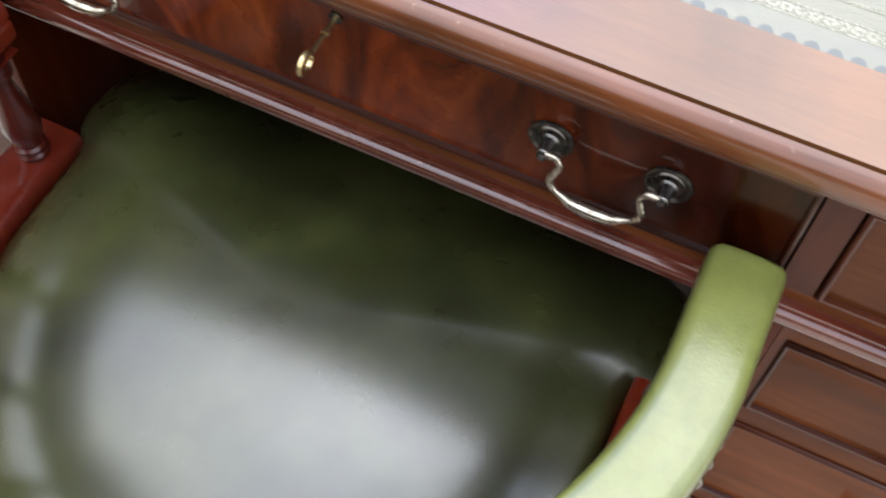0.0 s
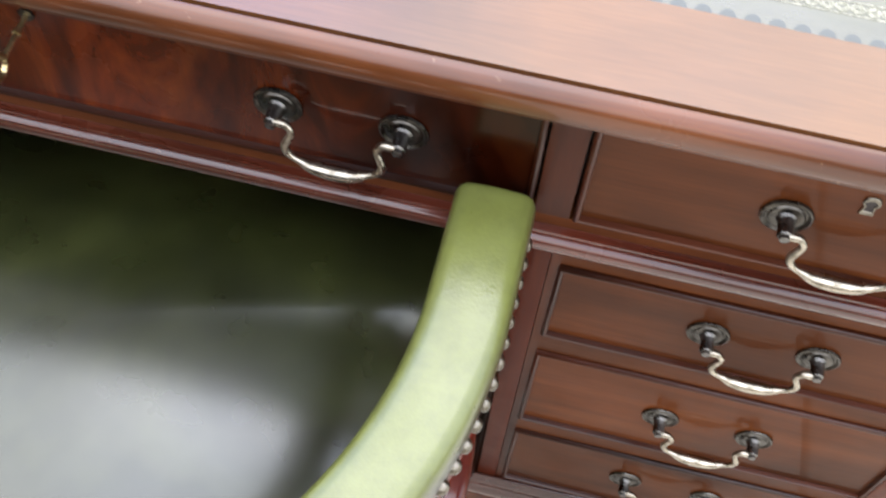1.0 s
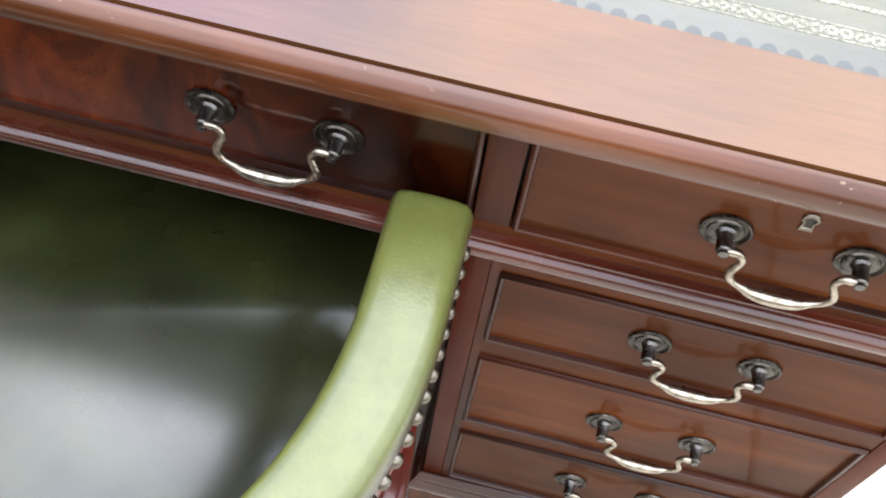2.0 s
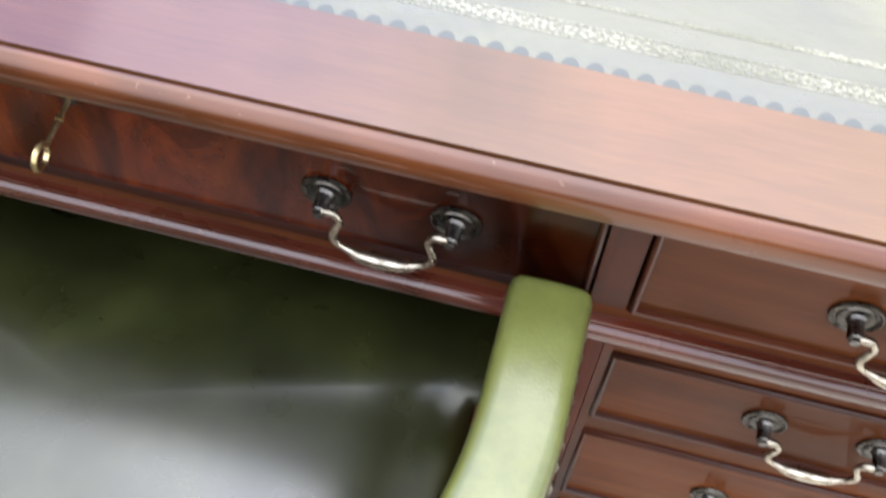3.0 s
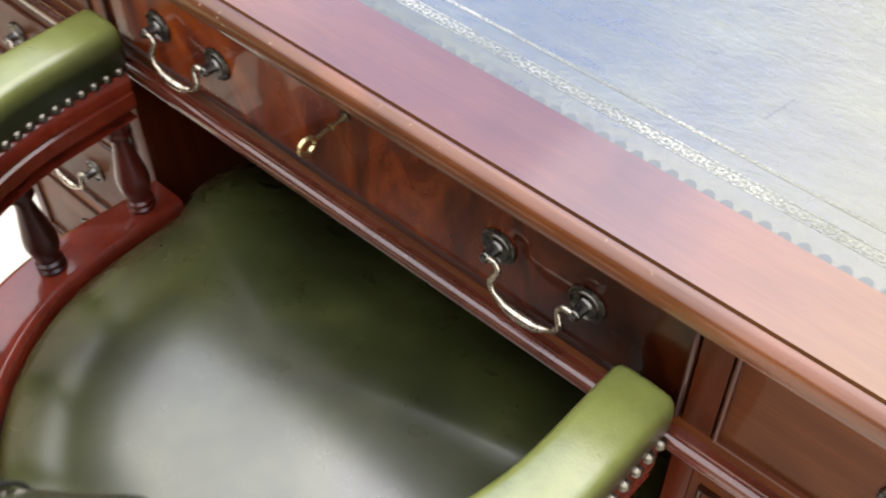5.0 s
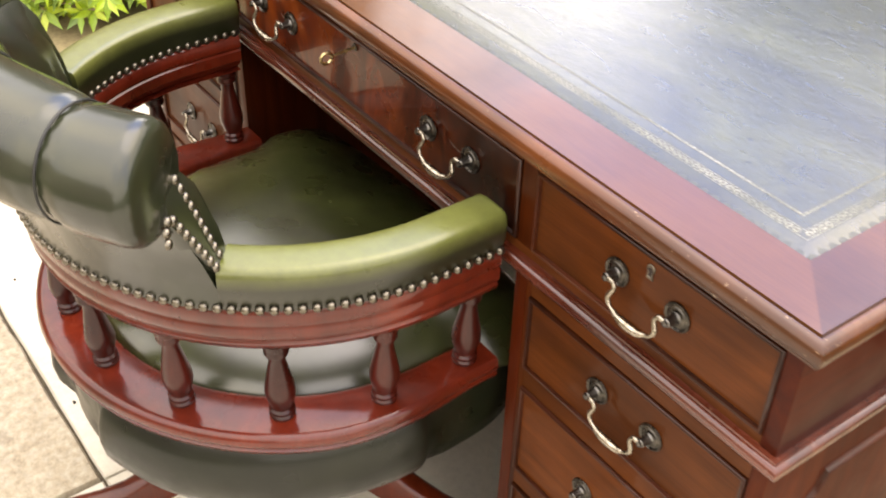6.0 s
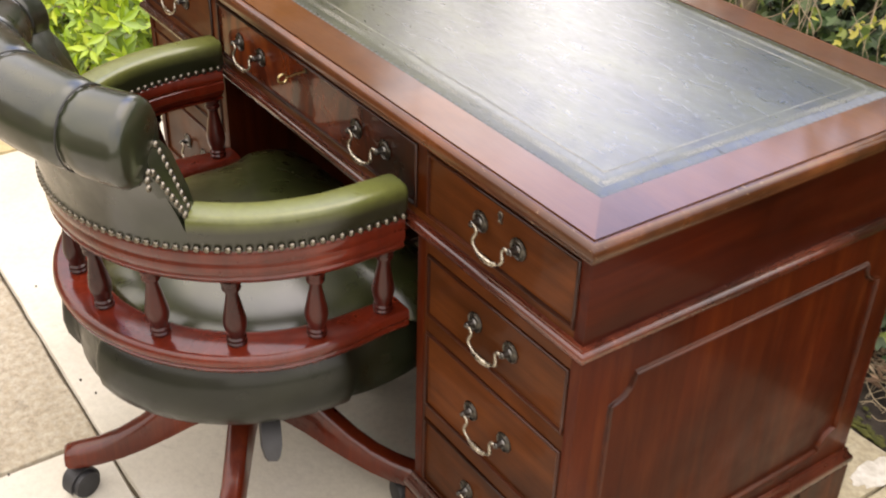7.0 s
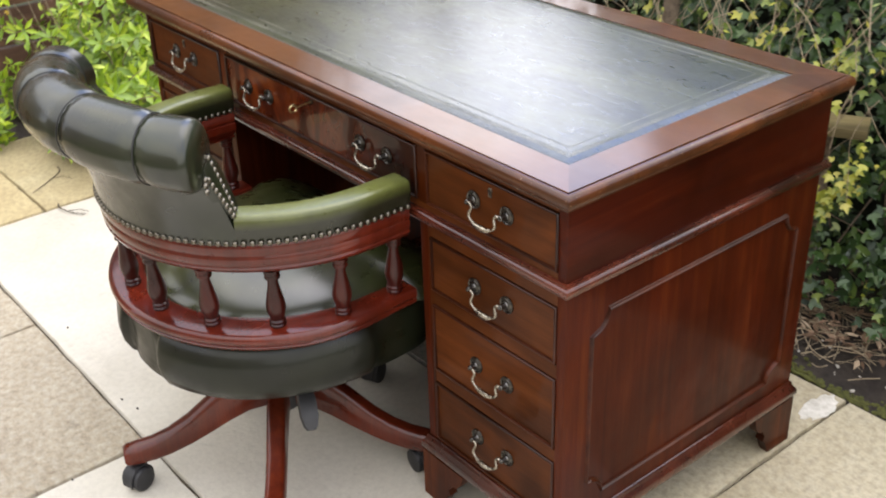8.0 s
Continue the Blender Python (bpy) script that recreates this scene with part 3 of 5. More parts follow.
    # thumb moulding
    prof = [(-0.0005, 0.765), (-0.0005, 0.7818), (0.0014, 0.7818), (0.0020, 0.7836), (0.006, 0.7838), (0.0095, 0.7815), (0.012, 0.7775), (0.0130, 0.772),
            (0.0125, 0.7665), (0.0095, 0.7625), (0.0075, 0.761), (0.0075, 0.7585), (0.003, 0.7565), (-0.006, 0.7565)]
    part("edge_moulding", moulding(-tx, tx, ty0, ty1, prof), EDGE, desk, "rounded edge moulding worn pale", 50)
    part("underside", box(-0.668, 0.668, -0.010, 0.638, 0.7566, 0.7645), WOOD_X, desk)


def bail(span, drop=0.0265):
    """Swan-neck bail handle between two posts, hanging in front of the drawer."""
    h = span / 2
    pts = [(-h + 0.002, -0.0145, 0.0), (-h + 0.0085, -0.0150, 0.0002), (-h + 0.0124, -0.0160, -0.0050), (-h + 0.0102, -0.0170, -0.0110), (-h + 0.0085, -0.0180, -0.0165), (-h + 0.0120, -0.0190, -0.0225), (-h + 0.0200, -0.0195, -drop),
           (-h * 0.32, -0.0198, -drop - 0.0022), (0, -0.0198, -drop - 0.003)]
    pts += [(-x, y, z) for x, y, z in reversed(pts[:-1])]
    line = spline(pts, 8)
    rad = []
    for p in line:
        u = abs(p.x) / h
        rad.append(0.0021 + 0.0029 * max(0.0, 1 - (u / 0.56) ** 2) if u < 0.56 else 0.0021 + 0.0010 * max(0.0, 1 - abs(u - 0.86) / 0.2))
    return tube(line, rad, 10)


def turned(prof, seg=20):
    """A round piece standing out from the drawer's face."""
    bm = lathe(prof, seg)
    bmesh.ops.rotate(bm, verts=bm.verts, cent=(0, 0, 0), matrix=Matrix.Rotation(radians(90), 3, "X"))
    return bm


ROSETTE = meshed("rosette", turned([(0.0002, 0.0), (0.0148, 0.0), (0.0154, 0.0010), (0.0150, 0.0024), (0.0139, 0.0030), (0.0130, 0.0022), (0.0122, 0.0014), (0.0110, 0.0016), (0.0102, 0.0027), (0.0090, 0.0031), (0.0072, 0.0031), (0.0002, 0.0031)]), BRONZE, 35)
POST = meshed("handle_post", turned([(0.0002, 0.0030), (0.0062, 0.0030), (0.0052, 0.0044), (0.0047, 0.0058), (0.0046, 0.0150), (0.0040, 0.0158), (0.0032, 0.0162), (0.0030, 0.0180), (0.0002, 0.0186)], 16), DULL_STEEL, 35)
BAIL = meshed("bail_handle", bail(0.077), BRASS, 60)


def drawer(x0, x1, z0, z1, handles, hz, mat, lock=None, y=0.0, span=0.077):
    cx, cz = (x0 + x1) / 2, (z0 + z1) / 2
    g = 0.0016
    a, b, c, d = x0 + g - cx, x1 - g - cx, z0 + g - cz, z1 - g - cz
    bm = box(a + 0.004, b - 0.004, 0.0015, 0.018, c + 0.004, d - 0.004)
    dr = part("drawer", bm, mat, desk, "", 30)
    dr.location = (cx, y, cz)
    # cocked bead: a rounded strip standing proud all round
    prof = [(0.0, 0.016), (0.0, 0.0), (0.0006, -0.0022), (0.0022, -0.0032), (0.0038, -0.0026), (0.0045, 0.0)  , (0.0045, 0.016)]
    bm = bmesh.new()
    rings = []
    for sx, sz in ((0, 0), (1, 0), (1, 1), (0, 1)):
        rings.append([bm.verts.new(((b - o) if sx else (a + o), yy, (d - o) if sz else (c + o))) for o, yy in prof])
    rings.append(rings[0])
    for r, s2 in zip(rings, rings[1:]):
        for k in range(len(prof) - 1):
            bm.faces.new((r[k], r[k + 1], s2[k + 1], s2[k]))
    part("cock_bead", bm, BEAD, dr, "", 50)
    for hx in handles:
        for sx in (-1, 1):
            ro = part("rosette", ROSETTE, None, dr)
            ro.location = (hx + sx * span / 2 - cx, 0.0015, hz - cz)
            po = part("handle_post", POST, None, dr)
            po.location = ro.location
        bh = part("bail_handle", BAIL, None, dr, "worn brass swan-neck bail handle")
        bh.location = (hx - cx, 0.0015, hz - cz)
        bh.rotation_euler = (radians(handles_tilt.uniform(-5, 5)), 0, 0)
    if lock:
        lx, lz = lock
        # an upright keyhole plate: a round head over a flared slot
        n = 18
        head = [radians(-50 + 280 * k / n) for k in range(n + 1)]
        out = [(0.0050 * math.cos(a), 0.0030 + 0.0050 * math.sin(a)) for a in head] + [(-0.0042, -0.0085), (0.0042, -0.0085)]
        rings = [[(x * s2, yy, z * s2) for x, z in out] for s2, yy in ((1.0, 0.002), (1.0, 0.0006), (0.94, 0.0001), (0.66, 0.0001), (0.60, 0.0008))]
        es = part("keyhole", skin(rings, caps=False), STUD, dr, "small upright brass keyhole plate")
        es.location = (lx - cx, 0, lz - cz)
        inner = [(x * 0.61, z * 0.61) for x, z in out]
        ho = part("key_slot", skin([[(x, 0.0016, z) for x, z in inner], [(x, 0.0007, z) for x, z in inner]]), GAP, dr)
        ho.location = es.location
    return dr


handles_tilt = random.Random(4)


def desk_body():
    W2, D = 0.6605, 0.640
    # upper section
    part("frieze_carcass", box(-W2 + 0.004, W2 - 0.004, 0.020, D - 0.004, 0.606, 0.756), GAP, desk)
    for sx in (-1, 1):
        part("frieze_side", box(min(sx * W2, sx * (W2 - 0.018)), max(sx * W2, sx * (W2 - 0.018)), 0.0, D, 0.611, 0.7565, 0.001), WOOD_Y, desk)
    part("frieze_back", box(-W2 + 0.0185, W2 - 0.0185, D - 0.006, D, 0.611, 0.7565), WOOD_X, desk)
    part("top_rail", box(-W2 + 0.0185, W2 - 0.0185, 0.001, 0.02, 0.7364, 0.7563), WOOD_X, desk)
    part("bottom_rail", box(-W2 + 0.0185, W2 - 0.0185, 0.001, 0.02, 0.611, 0.6350), WOOD_X, desk)
    for cx in (-0.3238, 0.3238):
        part("divider", box(cx - 0.0110, cx + 0.0110, 0.0006, 0.02, 0.6354, 0.7360), WOOD_Z, desk)
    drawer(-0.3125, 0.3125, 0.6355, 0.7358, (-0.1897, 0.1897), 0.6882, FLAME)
    drawer(0.3352, 0.6440, 0.6355, 0.7358, (0.4926,), 0.6882, WOOD_X, (0.4926, 0.7135))
    drawer(-0.6440, -0.3352, 0.6355, 0.7358, (-0.4926,), 0.6882, WOOD_X, (-0.4926, 0.7135))
    # mid moulding round the upper section
    prof = [(-0.03, 0.6245), (0.0015, 0.6245), (0.0045, 0.6235), (0.0050, 0.6215), (0.0085, 0.6200), (0.0105, 0.6155), (0.0105, 0.6110), (0.0085, 0.6065), (0.0045, 0.6045), (0.004, 0.6010), (0.001, 0.5985), (-0.03, 0.5985)]
    part("mid_moulding", moulding(-W2, W2, 0.0, D, prof), EDGE_DARK, desk, "", 50)
    part("apron_soffit", box(-W2 + 0.02, W2 - 0.02, 0.022, D - 0.02, 0.600, 0.6055), WOOD_X, desk)
    # pedestals
    for sx in (-1, 1):
        pedestal(sx)


EDGE_DARK = wood("dark_polished_moulding", "x", (0.034, 0.006, 0.003), (0.075, 0.015, 0.007), (0.125, 0.034, 0.015), coat=0.9, rough=0.26, spec=0.25, chips=0.22)


def panel_path(y0, y1, z0, z1, c):
    """Outline of a panel with stepped, scooped corners, as (y, z)."""
    def scoop(cy, cz, sy, sz):
        arc = [(cy, cz + sz * c)]
        for k in range(8):
            a = radians(11 + 68 * k / 7)
            arc.append((cy + sy * c * math.sin(a), cz + sz * c * math.cos(a)))
        arc.append((cy + sy * c, cz))
        return arc
    tl = scoop(y0, z1, 1, -1)
    tr = scoop(y1, z1, -1, -1)[::-1]
    br = scoop(y1, z0, -1, 1)
    bl = scoop(y0, z0, 1, 1)[::-1]
    return tl + tr + br + bl


def pedestal(s):
    xi, xo = 0.312, 0.6585
    a, b = min(s * xi, s * xo), max(s * xi, s * xo)
    D = 0.638
    ped = desk
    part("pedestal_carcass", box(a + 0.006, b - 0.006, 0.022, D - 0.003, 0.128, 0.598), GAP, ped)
    for x0, x1 in ((xi, xi + 0.018), (xo - 0.018, xo)):
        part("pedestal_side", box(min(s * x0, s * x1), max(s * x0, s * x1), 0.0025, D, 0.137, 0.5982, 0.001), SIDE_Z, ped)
    part("pedestal_back", box(a + 0.0185, b - 0.0185, D - 0.006, D, 0.125, 0.598), WOOD_X, ped)
    rails = [(0.5760, 0.598), (0.4435, 0.4690), (0.2787, 0.3028), (0.137, 0.1466)]
    for z0, z1 in rails:
        part("rail", box(a + 0.0255, b - 0.0185, 0.0035, 0.02, z0, z1), WOOD_X, ped)
    part("inner_stile", box(min(s * (xi + 0.0185), s * (xi + 0.0255)), max(s * (xi + 0.0185), s * (xi + 0.0255)), 0.003, 0.02, 0.125, 0.598), WOOD_Z, ped)
    x0, x1 = (0.3352, 0.6405)
    for z0, z1, hz in ((0.4694, 0.5756, 0.527), (0.3032, 0.4431, 0.3712), (0.1470, 0.2783, 0.2165)):
        drawer(min(s * x0, s * x1), max(s * x0, s * x1), z0, z1, (s * 0.488,), hz, WOOD_X, None, 0.003)
    # raised moulding on the outer side
    path = panel_path(0.0600, 0.5860, 0.180, 0.543, 0.036)
    n = len(path)
    rings = []
    cyz = (0.323, 0.3615)
    for k in range(n):
        p, q = path[k - 1], path[(k + 1) % n]
        ty, tz = q[0] - p[0], q[1] - p[1]
        L = math.hypot(ty, tz) or 1
        ny, nz = tz / L, -ty / L
        if ny * (path[k][0] - cyz[0]) + nz * (path[k][1] - cyz[1]) < 0:
            ny, nz = -ny, -nz
        ring = []
        for o, h in ((-0.0052, 0.0), (-0.0048, 0.0016), (-0.0030, 0.0018), (-0.0026, 0.0008), (-0.0016, 0.0038), (0.0, 0.0054), (0.0016, 0.0040), (0.0024, 0.0012), (0.0034, 0.0012), (0.0042, 0.0)):
            ring.append((s * (xo + h), path[k][0] + ny * o, path[k][1] + nz * o))
        rings.append(ring)
    rings.append(rings[0])
    part("panel_moulding", skin(rings, closed=False, caps=False), PANEL_EDGE, ped, "", 35)
    # base moulding and feet
    prof = [(-0.02, 0.1435), (0.001, 0.1435), (0.0035, 0.1415), (0.0045, 0.136), (0.0075, 0.1305), (0.0110, 0.1265), (0.0125, 0.121), (0.0125, 0.114), (0.010, 0.109), (0.006, 0.107), (-0.02, 0.107)]
    part("base_moulding", moulding(a, b, 0.0025, D, prof), EDGE_DARK, ped, "", 50)
    part("plinth", box(a + 0.02, b - 0.02, 0.02, D - 0.02, 0.100, 0.138), WOOD_X, ped)
    for fx, dx in ((a - 0.010, 1), (b + 0.010, -1)):
        for fy, dy in ((-0.0085, 1), (D + 0.008, -1)):
            foot(ped, fx, fy, dx, dy)


def foot(parent, fx, fy, dx, dy):
    """Bracket foot: two shaped boards meeting at the corner."""
    shape = [(0, 0), (0.052, 0), (0.060, 0.012), (0.070, 0.034), (0.078, 0.040), (0.074, 0.052), (0.084, 0.066), (0.098, 0.070), (0.110, 0.086), (0.116, 0.1068), (0, 0.1068)]
    bm = bmesh.new()
    th = 0.018
    skin([[(fx + dx * u, fy, z) for u, z in shape], [(fx + dx * u, fy + dy * th, z) for u, z in shape]], bm=bm)
    skin([[(fx, fy + dy * (th + u * 0.9), z) for u, z in shape], [(fx + dx * th, fy + dy * (th + u * 0.9), z) for u, z in shape]], bm=bm)
    part("bracket_foot", bm, WOOD_Z, parent, "", 30)


desk_top()
desk_body()
part("modesty_panel", box(-0.311, 0.311, 0.612, 0.627, 0.10, 0.598), WOOD_X, desk)


def key_in_lock():
    k = thing("key", "small brass key standing in the drawer lock", "key", (X0 + 0.002, 0.0012, 0.7215))
    bm = tube([(0, 0.004, 0), (0, -0.012, -0.001), (0, -0.0125, -0.001), (0, -0.0150, -0.0012), (0, -0.0155, -0.0012), (0, -0.031, -0.0025)], [0.0016, 0.0016, 0.0026, 0.0026, 0.0016, 0.0016], 8)
    part("shaft", bm, KEY_BRASS, k)
    ring = [(0, -0.0395 + 0.0076 * math.cos(2 * math.pi * j / 20), -0.0034 + 0.0066 * math.sin(2 * math.pi * j / 20)) for j in range(21)]
    part("bow", tube(ring, 0.0019, 8), KEY_BRASS, k)
    bm = lathe([(0.0001, 0), (0.0048, 0), (0.0048, 0.0016), (0.0001, 0.0016)], 14)
    bmesh.ops.rotate(bm, verts=bm.verts, cent=(0, 0, 0), matrix=Matrix.Rotation(radians(90), 3, "X"))
    part("escutcheon", bm, BRONZE, k)


key_in_lock()

# ---- captain's chair ----
chair = thing("captains_chair", "green channelled leather captain's swivel chair with mahogany spindles", "chair", (0, 0, 0))
CY = -0.09


def u_path(r, y_end, n=44):
    """Points round the horseshoe: left arm, back, right arm, with the outward direction."""
    pts = []
    m = 5
    for k in range(m):
        pts.append(((-r, y_end + (CY - y_end) * k / m), (-1.0, 0.0)))
    for k in range(n + 1):
        a = math.pi * k / n
        pts.append(((-r * math.cos(a), CY - r * math.sin(a)), (-math.cos(a), -math.sin(a))))
    for k in range(1, m + 1):
        pts.append(((r, CY + (y_end - CY) * k / m), (1.0, 0.0)))
    return pts


def u_sweep(r, y_end, section, bm=None, taper=None):
    """A bar round the horseshoe; section of (outward offset, z)."""
    rings = []
    for (x, y), (dx, dy) in u_path(r, y_end):
        f = taper((x, y)) if taper else 1.0
        rings.append([(x + dx * (o * f if o > 0 else o), y + dy * (o * f if o > 0 else o), z) for o, z in section])
    return skin(rings, bm=bm)


def chair_frame():
    low = [(-0.030, 0.440), (0.026, 0.440), (0.031, 0.4425), (0.033, 0.4475), (0.0305, 0.4495), (0.0305, 0.4515), (0.034, 0.4535), (0.036, 0.459), (0.0345, 0.465), (0.031, 0.4695), (0.026, 0.4705), (-0.024, 0.4705), (-0.029, 0.4685), (-0.031, 0.464)]
    part("lower_rail", u_sweep(0.287, -0.004, low, taper=lambda p: 1 - 0.55 * min(1.0, max(0.0, (p[1] + 0.20) / 0.16))), CHAIR_WOOD, chair, "", 50)
    up = [(-0.020, 0.583), (0.010, 0.583), (0.0165, 0.586), (0.0185, 0.592), (0.0165, 0.5945), (0.0165, 0.5965), (0.019, 0.599), (0.0205, 0.612), (0.0185, 0.615), (0.0185, 0.617), (0.0205, 0.6195), (0.0205, 0.634), (0.018, 0.638), (-0.020, 0.638), (-0.024, 0.634), (-0.024, 0.6205), (-0.0215, 0.6185), (-0.0215, 0.6165), (-0.024, 0.6145), (-0.024, 0.6005), (-0.0215, 0.5985), (-0.0205, 0.5965), (-0.0195, 0.594), (-0.009, 0.584)]
    part("arm_rail", u_sweep(0.291, -0.018, up), CHAIR_WOOD, chair, "", 50)
    prof = [(0.0115, 0), (0.0140, 0.002), (0.0145, 0.005), (0.0125, 0.0075), (0.0140, 0.010), (0.0140, 0.0125), (0.0115, 0.015), (0.0125, 0.020), (0.0155, 0.029), (0.0168, 0.037), (0.0162, 0.046), (0.0138, 0.058), (0.0118, 0.069), (0.0095, 0.081),
            (0.0088, 0.089), (0.0095, 0.0935), (0.0128, 0.0955), (0.0135, 0.0985), (0.0120, 0.1015), (0.0120, 0.104), (0.0142, 0.1065), (0.0142, 0.1125), (0.012, 0.114)]
    sp = meshed("spindle", lathe(prof, 18), SPINDLE_WOOD, 40)
    spots = [(math.radians(a)) for a in (11, 33.8, 56.5, 79)]
    for sgn in (-1, 1):
        for a in spots:
            ob = part("spindle", sp, None, chair)
            ob.location = (sgn * 0.284 * math.sin(a), CY - 0.284 * math.cos(a), 0.4695)
            ob.rotation_euler = (radians(3) * math.cos(a), sgn * radians(3) * math.sin(a), 0)
        ob = part("spindle", sp, None, chair)
        ob.location = (sgn * 0.280, -0.036, 0.4695)
        ob.rotation_euler = (0, sgn * radians(3), 0)


def seat_outline(n, grow=0.0, front=0.10, back=0.2555, half=0.2555):
    pts = []
    for k in range(n):
        a = 2 * math.pi * k / n
        c, s2 = math.cos(a), math.sin(a)
        L, e = (front - CY, 3.8) if s2 > 0 else (back, 2.1)
        x = (half + grow) * math.copysign(abs(c) ** (2 / e), c)
        y = CY + (L + grow) * math.copysign(abs(s2) ** (2 / e), s2)
        pts.append((x, y))
    return pts


def cushion_outline(n):
    """Round at the back, widening past the arms to a broad, slightly bowed front."""
    half = [(0.0, CY - 0.2555)]
    half += [(0.2555 * math.sin(radians(a)), CY - 0.2555 * math.cos(radians(a))) for a in range(8, 91, 6)]
    half += [(0.2555, -0.05), (0.2565, -0.02), (0.264, -0.002), (0.277, 0.010), (0.286, 0.026), (0.290, 0.050), (0.2905, 0.078), (0.287, 0.094), (0.277, 0.106), (0.255, 0.113), (0.19, 0.122), (0.10, 0.131), (0.0, 0.134)]
    line = [Vector((*p, 0)) for p in half]
    far = [0.0]
    for p, q in zip(line, line[1:]):
        far.append(far[-1] + (q - p).length)
    right = []
    for k in range(n // 2 + 1):
        d = far[-1] * k / (n // 2)
        i = max(j for j in range(len(far) - 1) if far[j] <= d + 1e-9)
        p = line[i].lerp(line[i + 1], (d - far[i]) / (far[i + 1] - far[i]))
        right.append((p.x, p.y))
    return right + [(-x, y) for x, y in right[-2:0:-1]]


def chair_seat():
    n = 96
    base = cushion_outline(n)
    rings = []
    cx, cy = 0.0, -0.09
    for u, z in ((0.98, 0.438), (0.997, 0.445), (0.999, 0.450), (0.988, 0.4565), (0.960, 0.4645), (0.915, 0.4730), (0.85, 0.4825), (0.77, 0.4910), (0.67, 0.4985), (0.55, 0.5045), (0.42, 0.5090), (0.28, 0.5118), (0.14, 0.5132), (0.04, 0.5135)):
        rings.append([(cx + (x - cx) * u, cy + (y - cy) * u, z - min(1.0, max(0.0, (u - 0.2) / 0.6)) * (0.009 * max(0, y / 0.1) ** 2 + 0.016 * max(0.0, (abs(x) * u - 0.235) / 0.05) * min(1.0, max(0.0, (y + 0.03) / 0.03)))) for x, y in base])
    part("seat_cushion", skin(rings), SEAT_LEATHER, chair, "olive green antiqued leather seat", 60)
    rim = seat_outline(288, 0.0, 0.112, 0.300, 0.280)

    def clip(v):
        return min(1.0, max(0.0, v))

    def puff(x, y, u):
        """Stuffed rolls end in tucks beside flatter bands at the front and at the middle of the back."""
        front = clip((y + 0.088) / 0.012)
        rear = clip((0.056 - abs(x)) / 0.010) if y < -0.2 else 0.0
        tuck = 0.040 * math.exp(-((y + 0.086) / 0.008) ** 2)
        if y < -0.2:
            tuck += 0.040 * math.exp(-((abs(x) - 0.057) / 0.007) ** 2)
        flat = max(front, rear)
        w = u * (1 - flat) + min(u, 1.005) * flat - tuck * clip((u - 0.9) / 0.1)
        return (x * w, cy + (y - cy) * (w if y < -0.2 else u))

    rings = []
    for u, z in ((0.9, 0.448), (0.955, 0.441), (1.005, 0.431), (1.040, 0.417), (1.062, 0.398), (1.070, 0.374), (1.058, 0.350), (1.022, 0.329), (0.94, 0.3155), (0.7, 0.3105), (0.3, 0.3105)):
        rings.append([(*puff(x, y, u), z) for x, y in rim])
    base_ob = part("seat_rim", skin(rings), RIM_LEATHER, chair, "dark green padded leather rim", 60)
    for sgn in (-1, 1):
        pts = [(sgn * 0.262, -0.083, 0.438), (sgn * 0.278, -0.084, 0.411), (sgn * 0.281, -0.085, 0.383), (sgn * 0.275, -0.087, 0.352)]
        part("seam", tube(spline(pts, 4), 0.0018, 6), PIPING, base_ob)
    part("seat_board", lathe([(0.001, 0.322), (0.2, 0.322), (0.2, 0.331), (0.001, 0.331)], 32, (0, -0.1, 0)), PLASTIC, chair)


def arm_pads():
    for sgn in (-1, 1):
        rings = []
        angs = [48 + (90 - 48) * k / 16 for k in range(17)]
        line = [(sgn * math.sin(radians(a)), -math.cos(radians(a)), 0.0) for a in angs]
        reach = -0.015 - CY
        line += [(sgn * 1.0, 0.0, reach * k / 8) for k in range(1, 8)]
        line += [(sgn * 1.0, 0.0, reach - d) for d in (0.0065, 0.0040, 0.0018, 0.0005, 0.0)]
        shrink = {1: 0.994, 2: 0.975, 3: 0.94, 4: 0.885}
        m = len(line)
        for i, (dx, dy, ext) in enumerate(line):
            f = shrink.get(i - (m - 5), 1.0)
            wid = 0.0245 * f
            top = 0.0515 - 0.0245 * (1 - f)
            sec = []
            for o, z in ((-0.80, 0.0), (-0.86, 0.16), (-0.99, 0.36), (-1.02, 0.60), (-1.0, 0.80), (-0.94, 0.91), (-0.82, 0.975), (-0.6, 1.0), (-0.2, 1.012), (0.2, 1.012), (0.6, 1.0), (0.82, 0.975), (0.94, 0.91), (1.0, 0.80), (1.02, 0.60), (0.99, 0.36), (0.86, 0.16), (0.80, 0.0)):
                r = 0.2905 + o * wid
                sec.append((dx * r, CY + dy * r + ext, 0.637 + z * top))
            rings.append(sec)
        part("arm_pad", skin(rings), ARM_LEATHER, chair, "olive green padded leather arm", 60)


def back_z(a):
    """Rise of the back towards its middle."""
    return 0.024 * math.cos(radians(a) * 1.9) - 0.018


def lean(z):
    """How far round the back reaches at a height: less towards the top."""
    return 1 - 0.112 * min(1.0, max(0.0, (z - 0.665) / 0.13))


SEAMS = (-32, -11, 11, 32)


